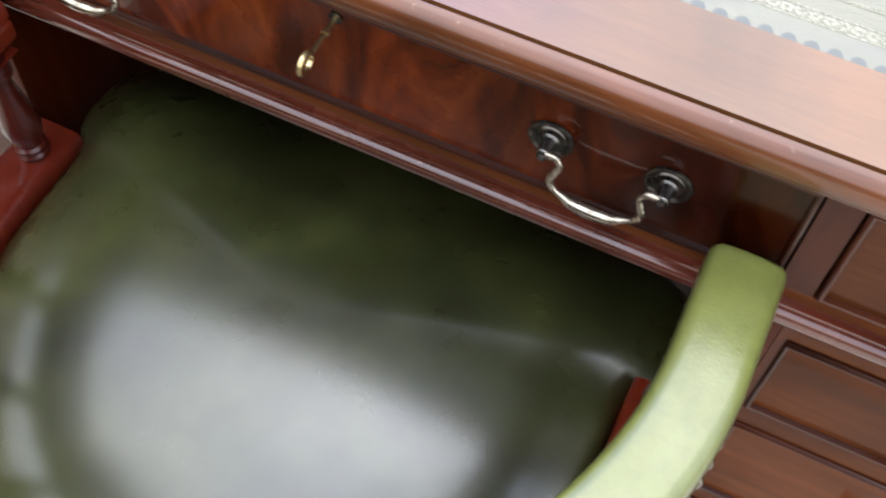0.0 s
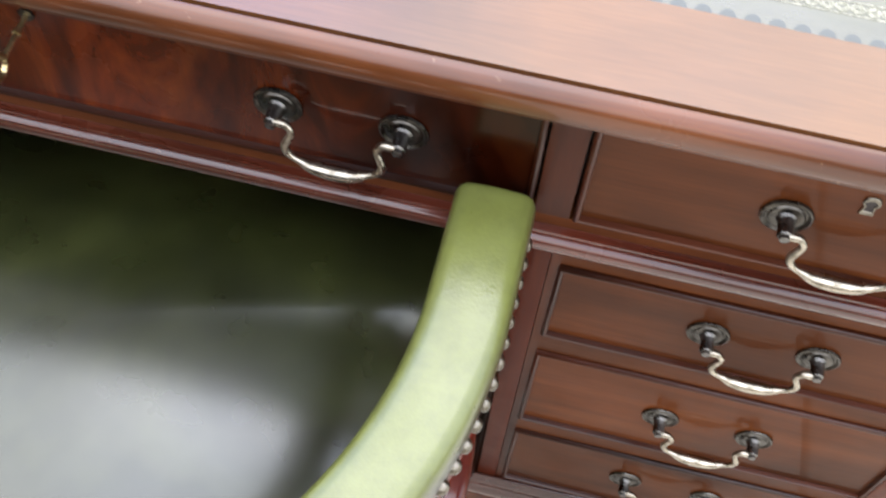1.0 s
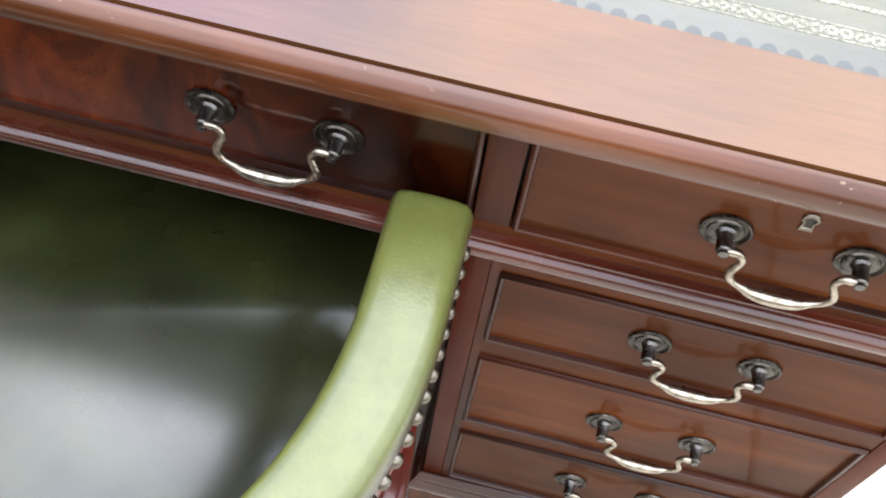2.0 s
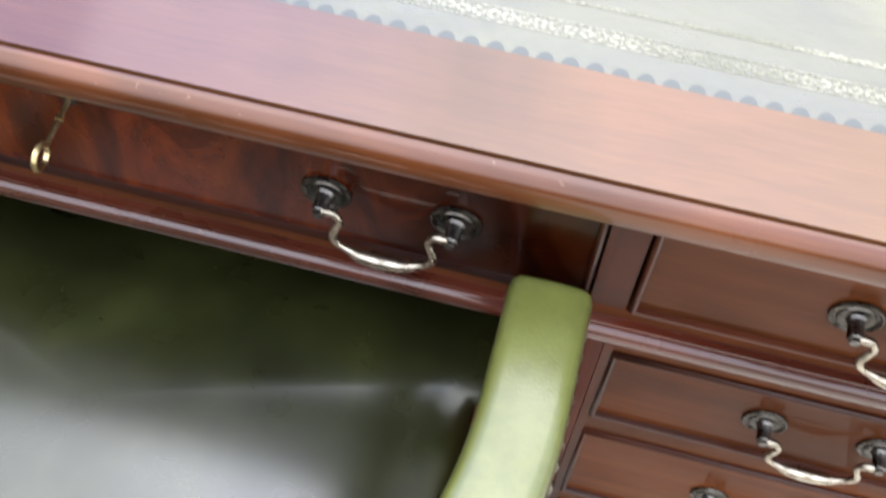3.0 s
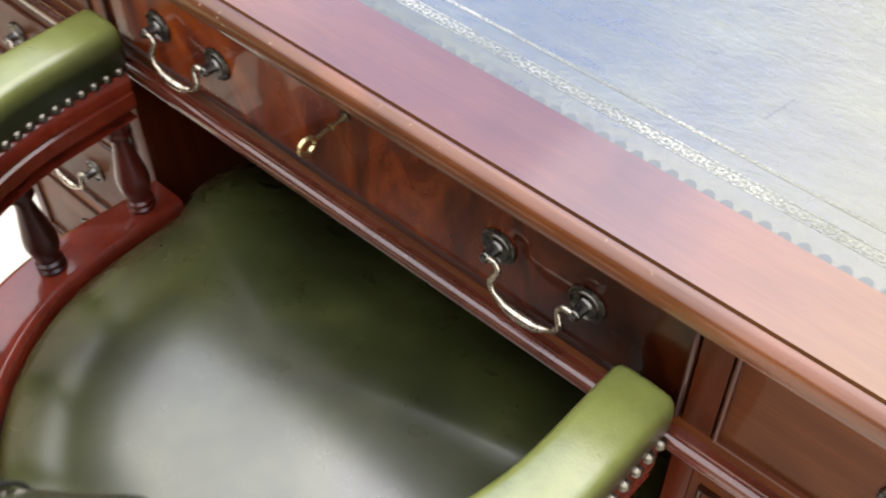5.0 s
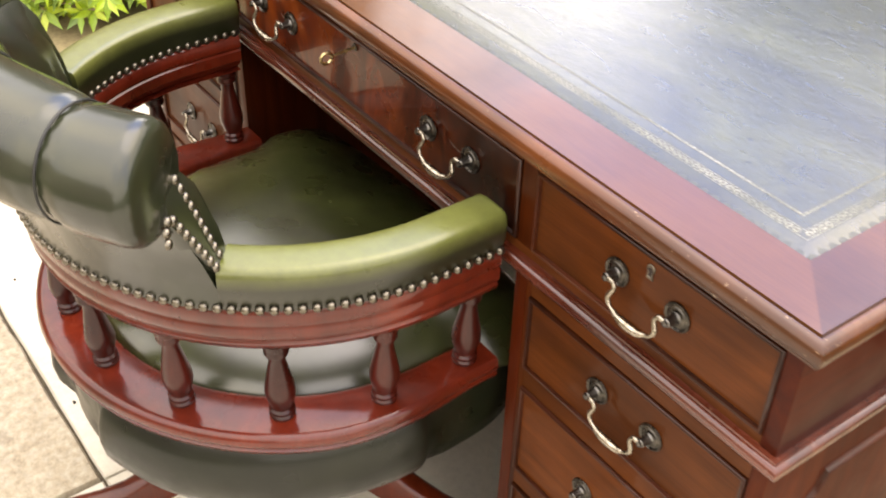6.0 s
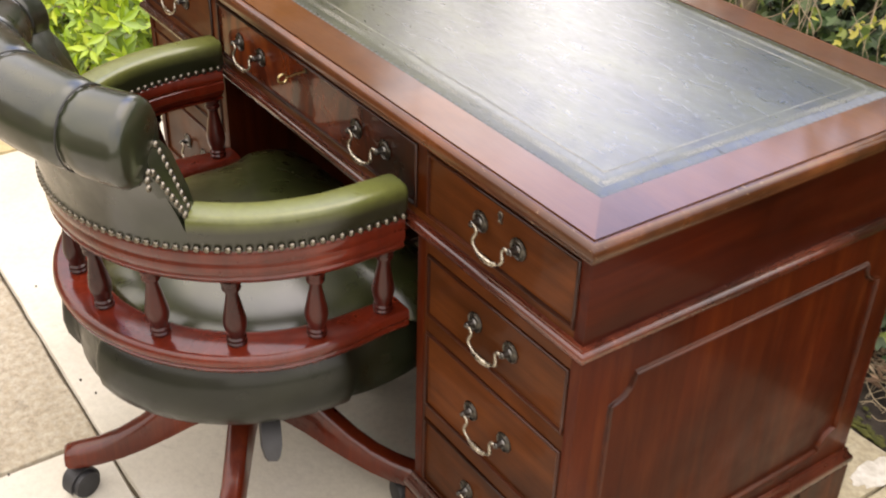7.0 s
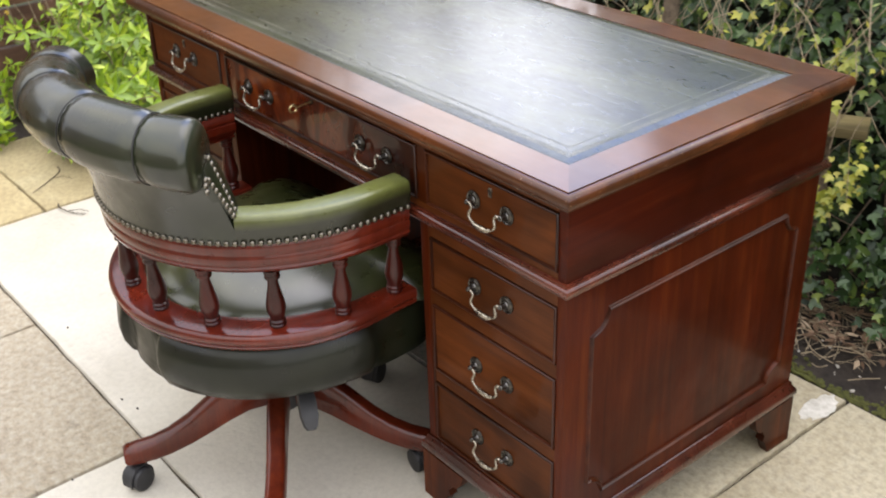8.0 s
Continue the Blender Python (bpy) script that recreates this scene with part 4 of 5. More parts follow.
def chair_back():
    n = 64
    rings = []
    for k in range(n + 1):
        a = -48 + 96 * k / n
        dx, dy = math.sin(radians(a)), -math.cos(radians(a))
        up = back_z(a)
        dimple = 0.0075 * abs(math.cos(radians(a) * 7.6)) - 0.003
        if abs(a) > 43:
            dimple += 0.010 * ((abs(a) - 43) / 5) ** 2
        sec = [(0.3125, 0.637), (0.3145, 0.665), (0.322, 0.70), (0.336, 0.745), (0.352, 0.778 + up), (0.356, 0.80 + up), (0.335, 0.83 + up), (0.300, 0.812 + up), (0.281 + dimple, 0.778 + up), (0.266 + dimple, 0.735), (0.261 + dimple, 0.69), (0.263 + dimple * 0.5, 0.655), (0.266, 0.637)]
        rings.append([(r * math.sin(radians(a * lean(z))), CY - r * math.cos(radians(a * lean(z))), z) for r, z in sec])
    part("back_panel", skin(rings), LEATHER, chair, "dark green leather back", 60)
    # rolled head of the back, in stuffed lobes
    rings = []
    m = 18
    angs = [-43.8 + 87.6 * k / 120 for k in range(121)]
    for a in angs:
        dx, dy = math.sin(radians(a)), -math.cos(radians(a))
        up = back_z(a)
        near = min(abs(a - s) for s in SEAMS)
        pinch = 1 - 0.075 * math.exp(-(near / 1.6) ** 2) - 0.02 * math.exp(-(near / 5.0) ** 2)
        if abs(a) > 41.4:
            e = (abs(a) - 41.4) / 2.4
            pinch *= math.sqrt(max(0.0, 1 - (0.93 * e) ** 2)) * 0.30 + 0.70
        rc, zc, R = 0.354, 0.824 + up, 0.0580 * pinch
        ring = []
        for j in range(m):
            t = 2 * math.pi * j / m
            inner = max(0.0, -math.cos(t))
            lobe = 1 + 0.05 * inner * math.cos(radians(a) * 15)
            ring.append((dx * (rc + R * math.cos(t) * lobe), CY + dy * (rc + R * math.cos(t) * lobe), zc + R * 0.98 * math.sin(t)))
        rings.append(ring)
    roll = part("back_roll", skin(rings), LEATHER, chair, "rolled dark green leather head", 70)
    for s in SEAMS:
        dx, dy = math.sin(radians(s)), -math.cos(radians(s))
        rc, zc, R = 0.354, 0.824 + back_z(s), 0.0546
        line = [(dx * (rc + R * math.cos(t)), CY + dy * (rc + R * math.cos(t)), zc + R * 0.98 * math.sin(t)) for t in [radians(q) for q in range(-80, 190, 10)]]
        part("seam", tube(line, 0.0013, 6), PIPING, roll)
    # scrolled end faces with studs
    for sgn in (-1, 1):
        a = radians(48.6) * sgn
        dx, dy = math.sin(a), -math.cos(a)
        tx, ty = math.cos(a) * sgn, math.sin(a) * sgn
        def at(r, z, lift=0.0):
            b = a * lean(z)
            return (math.sin(b) * r + tx * lift, CY - math.cos(b) * r + ty * lift, z)
        face = [(0.272, 0.662), (0.300, 0.662), (0.312, 0.688), (0.334, 0.734), (0.350, 0.764), (0.343, 0.790), (0.312, 0.800), (0.288, 0.768), (0.275, 0.71)]
        part("end_face", skin([[at(r, z, -0.016) for r, z in face], [at(r, z, 0.001) for r, z in face], [at(0.316 + (r - 0.316) * 0.8, 0.735 + (z - 0.735) * 0.9, 0.0035) for r, z in face]]), LEATHER, chair, "", 50)
        rows = []
        for p, q, cnt in (((0.291, 0.672), (0.320, 0.792), 12), ((0.300, 0.668), (0.347, 0.768), 10)):
            rows += [(p[0] + (q[0] - p[0]) * k / (cnt - 1), p[1] + (q[1] - p[1]) * k / (cnt - 1)) for k in range(cnt)]
        rows += [(0.3555, 0.7725), (0.3635, 0.7665), (0.3680, 0.7585)]
        for r, z in rows:
            ob = part("stud", STUDM, None, chair)
            ob.location = at(r, z, 0.0025)
            ob.rotation_euler = Vector((tx, ty, 0.15)).to_track_quat("Z", "Y").to_euler()


STUDM = meshed("stud", lathe([(0.0052, -0.001), (0.0050, 0.0012), (0.0040, 0.0028), (0.0022, 0.0038), (0.0004, 0.0041)], 10), STUD, 60)


def inner_studs():
    r = 0.2700
    for sgn in (-1, 1):
        for k in range(19):
            y = -0.024 - 0.0137 * k
            a = (CY - y) / r if y < CY else 0.0
            x, yy = (r * math.cos(a), CY - r * math.sin(a)) if y < CY else (r, y)
            ob = part("stud", STUDM, None, chair)
            ob.location = (sgn * x, yy, 0.6415)
            ob.rotation_euler = Vector((-sgn * math.cos(a), math.sin(a), 0)).to_track_quat("Z", "Y").to_euler()


def studs():
    r = 0.3135
    step = 0.0137
    s = 0.006
    straight = -0.014 - CY
    length = 2 * straight + math.pi * r
    while s < length:
        if s < straight:
            x, y, dx, dy = -r, -0.014 - s, -1, 0
        elif s < straight + math.pi * r:
            a = (s - straight) / r
            dx, dy = -math.cos(a), -math.sin(a)
            x, y = r * dx, CY + r * dy
        else:
            x, y, dx, dy = r, CY + (s - straight - math.pi * r), 1, 0
        ob = part("stud", STUDM, None, chair)
        ob.location = (x, y, 0.6415)
        ob.rotation_euler = Vector((dx, dy, 0)).to_track_quat("Z", "Y").to_euler()
        s += step


def chair_base():
    cx, cy = 0.004, -0.136
    part("column", lathe([(0.001, 0.12), (0.036, 0.12), (0.040, 0.13), (0.040, 0.215), (0.034, 0.222), (0.022, 0.226), (0.022, 0.28), (0.001, 0.28)], 24, (cx, cy, 0)), PLASTIC, chair, "black steel column")
    part("mechanism", box(cx - 0.09, cx + 0.09, cy - 0.075, cy + 0.075, 0.276, 0.310, 0.008), PLASTIC, chair, "black tilt mechanism")
    # tilt paddle
    rings = []
    for u, w, z in ((0.0, 0.010, 0.300), (0.040, 0.011, 0.285), (0.066, 0.015, 0.264), (0.080, 0.015, 0.243), (0.086, 0.011, 0.228), (0.088, 0.006, 0.221)):
        px, py = cx + 0.111 + u * 1.40, cy - 0.022 - u * 0.62
        ex, ey = 0.49, 0.87
        rings.append([(px - ex * w - 0.004, py - ey * w, z), (px + ex * w - 0.004, py + ey * w, z), (px + ex * w + 0.004, py + ey * w, z + 0.006), (px - ex * w + 0.004, py - ey * w, z + 0.006)])
    part("tilt_lever", skin(rings), PLASTIC, chair, "black plastic tilt lever", 50)
    for ang in (-110, -36.5, 34.5, 106, 178):
        a = radians(ang)
        d = Vector((math.cos(a), math.sin(a), 0))
        t = Vector((-d.y, d.x, 0))
        rings = []
        prof = [(0.030, 0.128, 0.222), (0.07, 0.126, 0.214), (0.11, 0.112, 0.196), (0.15, 0.094, 0.166), (0.19, 0.078, 0.136), (0.23, 0.066, 0.114), (0.265, 0.060, 0.103), (0.298, 0.059, 0.099), (0.316, 0.061, 0.096), (0.322, 0.068, 0.090)]
        for r, zb, zt in prof:
            w = 0.0175 + 0.002 * max(0, (r - 0.2) / 0.12)
            e = 0.004
            c = Vector((cx, cy, 0)) + d * r
            sec = [(-w, zb + e), (-w + e, zb), (w - e, zb), (w, zb + e), (w, zt - e * 2), (w - e * 1.2, zt - e * 0.5), (w * 0.4, zt), (-w * 0.4, zt), (-w + e * 1.2, zt - e * 0.5), (-w, zt - e * 2)]
            rings.append([tuple(c + t * o + Vector((0, 0, z))) for o, z in sec])
        leg = part("leg", skin(rings), LEG_WOOD, chair, "", 45)
        caster(leg, Vector((cx, cy, 0)) + d * 0.294, ang * 1.7 + 25)


def caster(leg, at, turn):
    m = Matrix.Translation(at) @ Matrix.Rotation(radians(turn), 4, "Z")
    bm = lathe([(0.006, 0.03), (0.006, 0.062), (0.001, 0.062)], 10)
    bmesh.ops.transform(bm, matrix=m, verts=bm.verts)
    part("caster", bm, PLASTIC, leg, "black twin-wheel caster")
    # hood and two wheels in one rolling unit
    bm2 = bmesh.new()
    for sx in (-1, 1):
        prof = [(0.001, 0.003), (0.020, 0.003), (0.0240, 0.005), (0.0250, 0.009), (0.0250, 0.017), (0.0235, 0.0205), (0.018, 0.022), (0.001, 0.0225)]
        b = lathe(prof, 22)
        bmesh.ops.rotate(b, verts=b.verts, cent=(0, 0, 0), matrix=Matrix.Rotation(radians(90) * sx, 3, "Y"))
        me = bpy.data.meshes.new("tmp")
        b.to_mesh(me)
        b.free()
        bm2.from_mesh(me)
        bpy.data.meshes.remove(me)
    bmesh.ops.translate(bm2, verts=bm2.verts, vec=(0, 0.012, 0.025))
    n = 14
    hood = []
    for j in range(n + 1):
        t = radians(-15 + 215 * j / n)
        c2, s2 = math.cos(t), math.sin(t)
        hood.append([(-0.0125, 0.012 + 0.0265 * c2, 0.025 + 0.0265 * s2), (0.0125, 0.012 + 0.0265 * c2, 0.025 + 0.0265 * s2), (0.0125, 0.012 + 0.0295 * c2, 0.025 + 0.0295 * s2), (-0.0125, 0.012 + 0.0295 * c2, 0.025 + 0.0295 * s2)])
    skin(hood, bm=bm2)
    bmesh.ops.transform(bm2, matrix=m, verts=bm2.verts)
    part("caster", bm2, PLASTIC, leg, "black twin-wheel caster", 40)


chair_frame()
chair_seat()
arm_pads()
chair_back()
studs()
inner_studs()
# the upper body sits low on its column, a little off the desk's middle
for ob in chair.children:
    ob.location += Vector((-0.009, 0.0, -0.011))
chair_base()


# ---- garden behind the desk ----
def soil_bed(name, x0, x1, y0, y1, label):
    bm = bmesh.new()
    nx, ny = int((x1 - x0) / 0.05), int((y1 - y0) / 0.05)
    g = [[bm.verts.new((x0 + (x1 - x0) * i / nx, y0 + (y1 - y0) * j / ny, -0.02 + 0.022 * noise.fractal(Vector((x0 + i * 0.2, y0 + j * 0.2, 3)), 0.9, 2.0, 4))) for i in range(nx + 1)] for j in range(ny + 1)]
    for j in range(ny):
        for i in range(nx):
            bm.faces.new((g[j][i], g[j][i + 1], g[j + 1][i + 1], g[j + 1][i]))
    return tagged(new(name, meshed(name, bm, SOIL)), label, "soil", kind="structure")


soil_bed("soil_bed", -3.2, 3.2, 0.848, 2.2, "dark damp soil bed with litter behind the paving")
soil_bed("soil_bed", -3.2, -2.022, -2.6, 0.846, "dark soil bed beside the fence")


def leaf_ivy():
    v = [(0, 0, 0), (-0.45, 0.12, 0.03), (-0.62, 0.48, 0.0), (-0.26, 0.50, 0.05), (-0.16, 0.80, 0.04), (0, 1.15, -0.04), (0.16, 0.80, 0.04), (0.26, 0.50, 0.05), (0.62, 0.48, 0.0), (0.45, 0.12, 0.03), (0, 0.45, -0.03)]
    f = [(10, k, k + 1) for k in range(0, 9)] + [(10, 9, 0)]
    return np.array(v), f


def leaf_long():
    v = [(0, 0, 0), (-0.13, 0.25, 0.05), (-0.19, 0.52, 0.05), (-0.09, 0.82, 0.02), (0, 1.10, -0.06), (0.09, 0.82, 0.02), (0.19, 0.52, 0.05), (0.13, 0.25, 0.05), (0, 0.3, 0.0), (0, 0.6, 0.0), (0, 0.85, -0.02)]
    f = [(0, 8, 1), (1, 8, 9, 2), (2, 9, 10, 3), (3, 10, 4), (0, 7, 8), (7, 6, 9, 8), (6, 5, 10, 9), (5, 4, 10)]
    return np.array(v), f


def leaf_mesh(name, kind, mat):
    v, f = kind
    me = bpy.data.meshes.new(name)
    me.from_pydata([tuple(p) for p in v], [], f)
    me.materials.append(mat)
    return smooth(me, 180)


def foliage(parent, kind, mat, mats44, near, limit=300, name="leaf"):
    """Leaves at the given poses: those that near() picks as single parts, the rest as one."""
    v, f = kind
    single = leaf_mesh(name, kind, mat)
    vs, fs, count = [], [], 0
    for m in mats44:
        if count < limit and near(m.translation):
            ob = part(name, single, None, parent)
            ob.matrix_local = m
            count += 1
            continue
        a = np.array(m)
        off = len(vs)
        vs.extend((v @ a[:3, :3].T + a[:3, 3]).tolist())
        fs.extend([tuple(i + off for i in q) for q in f])
    me = bpy.data.meshes.new("leaves")
    me.from_pydata(vs, [], fs)
    me.materials.append(mat)
    smooth(me, 180)
    return tagged(part("leaves", me, None, parent), kind="stuff")


def leaf_pose(p, facing, size, rnd, droop=0.6):
    """A leaf at p that looks roughly along facing, its tip hanging."""
    n = (Vector(facing) + Vector((rnd.uniform(-0.7, 0.7), rnd.uniform(-0.7, 0.7), rnd.uniform(-0.3, 0.8)))).normalized()
    tip = Vector((rnd.uniform(-0.8, 0.8), rnd.uniform(-0.5, 0.5), -droop + rnd.uniform(-0.5, 0.5)))
    tip = (tip - n * tip.dot(n)).normalized()
    side = tip.cross(n)
    m = Matrix((side, tip, n)).transposed().to_4x4()
    return Matrix.Translation(p) @ m @ Matrix.Scale(size, 4)


def hedge():
    rnd = random.Random(11)
    h = thing("ivy_hedge", "dense dark green ivy hedge over soil behind the desk", "hedge", (0, 1.27, 0))
    bm = bmesh.new()
    for k in range(46):
        x = rnd.uniform(-3.0, 2.6)
        pts = [(x, rnd.uniform(-0.12, 0.1), rnd.uniform(0, 0.3))]
        for j in range(5):
            q = pts[-1]
            pts.append((q[0] + rnd.uniform(-0.22, 0.22), rnd.uniform(-0.16, 0.1), q[2] + rnd.uniform(0.1, 0.3)))
        tube(spline(pts, 4), [0.0021] * 21, 5, bm=bm)
    tagged(part("woody_growth", bm, BARK, h), kind="stuff")
    # bleached dry shoots hanging over the leaves, thickest behind the middle of the desk
    bm = bmesh.new()
    dry = []
    for k in range(150):
        thick = k < 62
        x, z = (rnd.gauss(0.02, 0.24), rnd.uniform(0.62, 1.0)) if thick else (rnd.uniform(-0.5, 1.7), rnd.uniform(0.25, 1.0))
        y = rnd.uniform(-0.30, -0.17)
        run = rnd.uniform(-0.05, 0.05)
        pts = [(x, y, z)]
        for j in range(4):
            q = pts[-1]
            pts.append((q[0] + run + rnd.uniform(-0.03, 0.03), q[1] + rnd.uniform(-0.03, 0.01), q[2] - rnd.uniform(0.02, 0.08)))
        line = spline(pts, 3)
        tube(line, rnd.uniform(0.0005, 0.0014), 4, bm=bm)
        if thick:
            for p in line[::2]:
                if rnd.random() < 0.45:
                    dry.append(leaf_pose(p, (0.1, -1, 0.3), rnd.uniform(0.010, 0.022), rnd))
    tagged(part("trailing_growth", bm, TWIG, h), kind="stuff")
    bm = tube(spline([(-1.25, -0.05, -0.02), (-1.22, -0.02, 0.5), (-1.3, 0.02, 1.0), (-1.2, 0.05, 1.5)], 5), [0.045 - 0.0015 * k for k in range(16)], 10)
    part("trunk", bm, BARK, h)
    bm = tube(spline([(-0.05, -0.21, -0.02), (-0.055, -0.22, 0.4), (-0.042, -0.23, 0.62), (-0.02, -0.21, 1.1)], 5), [0.026 - 0.0006 * k for k in range(16)], 10)
    part("trunk", bm, BARK, h)

    def bare(x, y, z):
        """Open spots: round the rail's end and before the slim trunk."""
        return (0.34 < x < 0.56 and y < -0.10 and 0.43 < z < 0.61) or (abs(x + 0.045) < 0.045 and y < -0.15 and z > 0.45)

    poses = []
    for k in range(26000):
        x = rnd.uniform(-3.1, 2.7)
        z = rnd.uniform(0.06, 1.27 + 0.05 * math.sin(x * 3) - 0.22 * math.exp(-((x + 1.15) / 0.35) ** 2))
        d = noise.noise(Vector((x * 3.2, z * 3.2, 5))) + 0.5 * noise.noise(Vector((x * 9, z * 9, 5)))
        y = rnd.uniform(-0.08, 0.08) - 0.16 * d - 0.10 * max(0, 0.8 - z) + (0.0 if rnd.random() < 0.6 else 0.12)
        if noise.noise(Vector((x * 6, z * 6, 9))) < -0.12 and rnd.random() < 0.9 or bare(x, y, z):
            continue
        poses.append(leaf_pose((x, y, z), (0.1, -1, 0.35), rnd.uniform(0.014, 0.036), rnd))
    # a fuller bank of growth behind the desk's end, in uneven tufts
    for k in range(520):
        cx, cz = rnd.uniform(-0.3, 1.7), rnd.uniform(0.06, 0.95)
        cy = -0.14 - 0.11 * noise.noise(Vector((cx * 4, cz * 4, 2))) - 0.05 * max(0, 0.5 - cz)
        big = rnd.uniform(0.8, 1.25)
        for q in range(rnd.randint(5, 14)):
            x, y, z = cx + rnd.gauss(0, 0.032), cy + rnd.gauss(0, 0.022), max(0.03, cz + rnd.gauss(0, 0.032))
            if not bare(x, y, z):
                poses.append(leaf_pose((x, y, z), (0.1, -1, 0.35), rnd.uniform(0.016, 0.034) * big, rnd))
    foliage(h, leaf_ivy(), IVY, poses, lambda p: -0.6 < p.x < 0.75 and p.y < -0.02 and 0.1 < p.z < 0.8)
    # yellowed tufts beside the rail
    gold = []
    for cx, cy, cz, w, count in ((0.42, -0.22, 0.645, 0.035, 34), (0.50, -0.24, 0.45, 0.022, 14), (0.475, -0.25, 0.385, 0.026, 30), (0.45, -0.25, 0.335, 0.022, 30), (0.20, -0.21, 0.66, 0.04, 16), (-0.20, -0.16, 0.62, 0.05, 18), (0.60, -0.15, 0.62, 0.03, 10), (0.56, -0.20, 0.10, 0.02, 8)):
        for q in range(count):
            gold.append(leaf_pose((cx + rnd.gauss(0, w), cy + rnd.gauss(0, 0.012), cz + rnd.gauss(0, w)), (0.2, -1, 0.5), rnd.uniform(0.011, 0.025), rnd))
    foliage(h, leaf_ivy(), GOLD_IVY, gold, lambda p: True, 100, name="yellowed_leaf")
    foliage(h, leaf_long(), GOLD_IVY, dry, lambda p: False, name="young_leaf")
    # dark sheet that closes the hedge and stands in for its inner shade
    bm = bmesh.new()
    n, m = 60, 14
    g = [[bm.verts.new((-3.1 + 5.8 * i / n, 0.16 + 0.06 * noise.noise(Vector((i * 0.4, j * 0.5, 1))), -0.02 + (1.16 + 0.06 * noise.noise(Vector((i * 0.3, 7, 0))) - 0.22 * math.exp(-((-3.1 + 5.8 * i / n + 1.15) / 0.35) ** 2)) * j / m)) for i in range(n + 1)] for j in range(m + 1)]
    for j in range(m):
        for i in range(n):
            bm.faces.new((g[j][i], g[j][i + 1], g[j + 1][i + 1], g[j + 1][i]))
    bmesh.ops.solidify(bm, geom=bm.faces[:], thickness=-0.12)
    part("dark_core", bm, HEDGE_CORE, h)


HEDGE_CORE = earth("hedge_inner_shade", (0.006, 0.010, 0.004), (0.022, 0.028, 0.012), 30, 0.9)


def whorl(p, axis, size, count, rnd):
    """A ring of leaves round a shoot, each pointing outwards and arching over."""
    axis = Vector(axis).normalized()
    side = axis.cross(Vector((0.3, 0.9, 0.2))).normalized()
    out = []
    for k in range(count):
        a = 2 * math.pi * (k + rnd.uniform(-0.25, 0.25)) / count
        d = side * math.cos(a) + axis.cross(side) * math.sin(a)
        tip = (d + axis * rnd.uniform(0.05, 0.75)).normalized()
        n = (axis - tip * axis.dot(tip)).normalized()
        m = Matrix((tip.cross(n), tip, n)).transposed().to_4x4()
        out.append(Matrix.Translation(Vector(p) + d * 0.004) @ m @ Matrix.Scale(size * rnd.uniform(0.75, 1.2), 4))
    return out


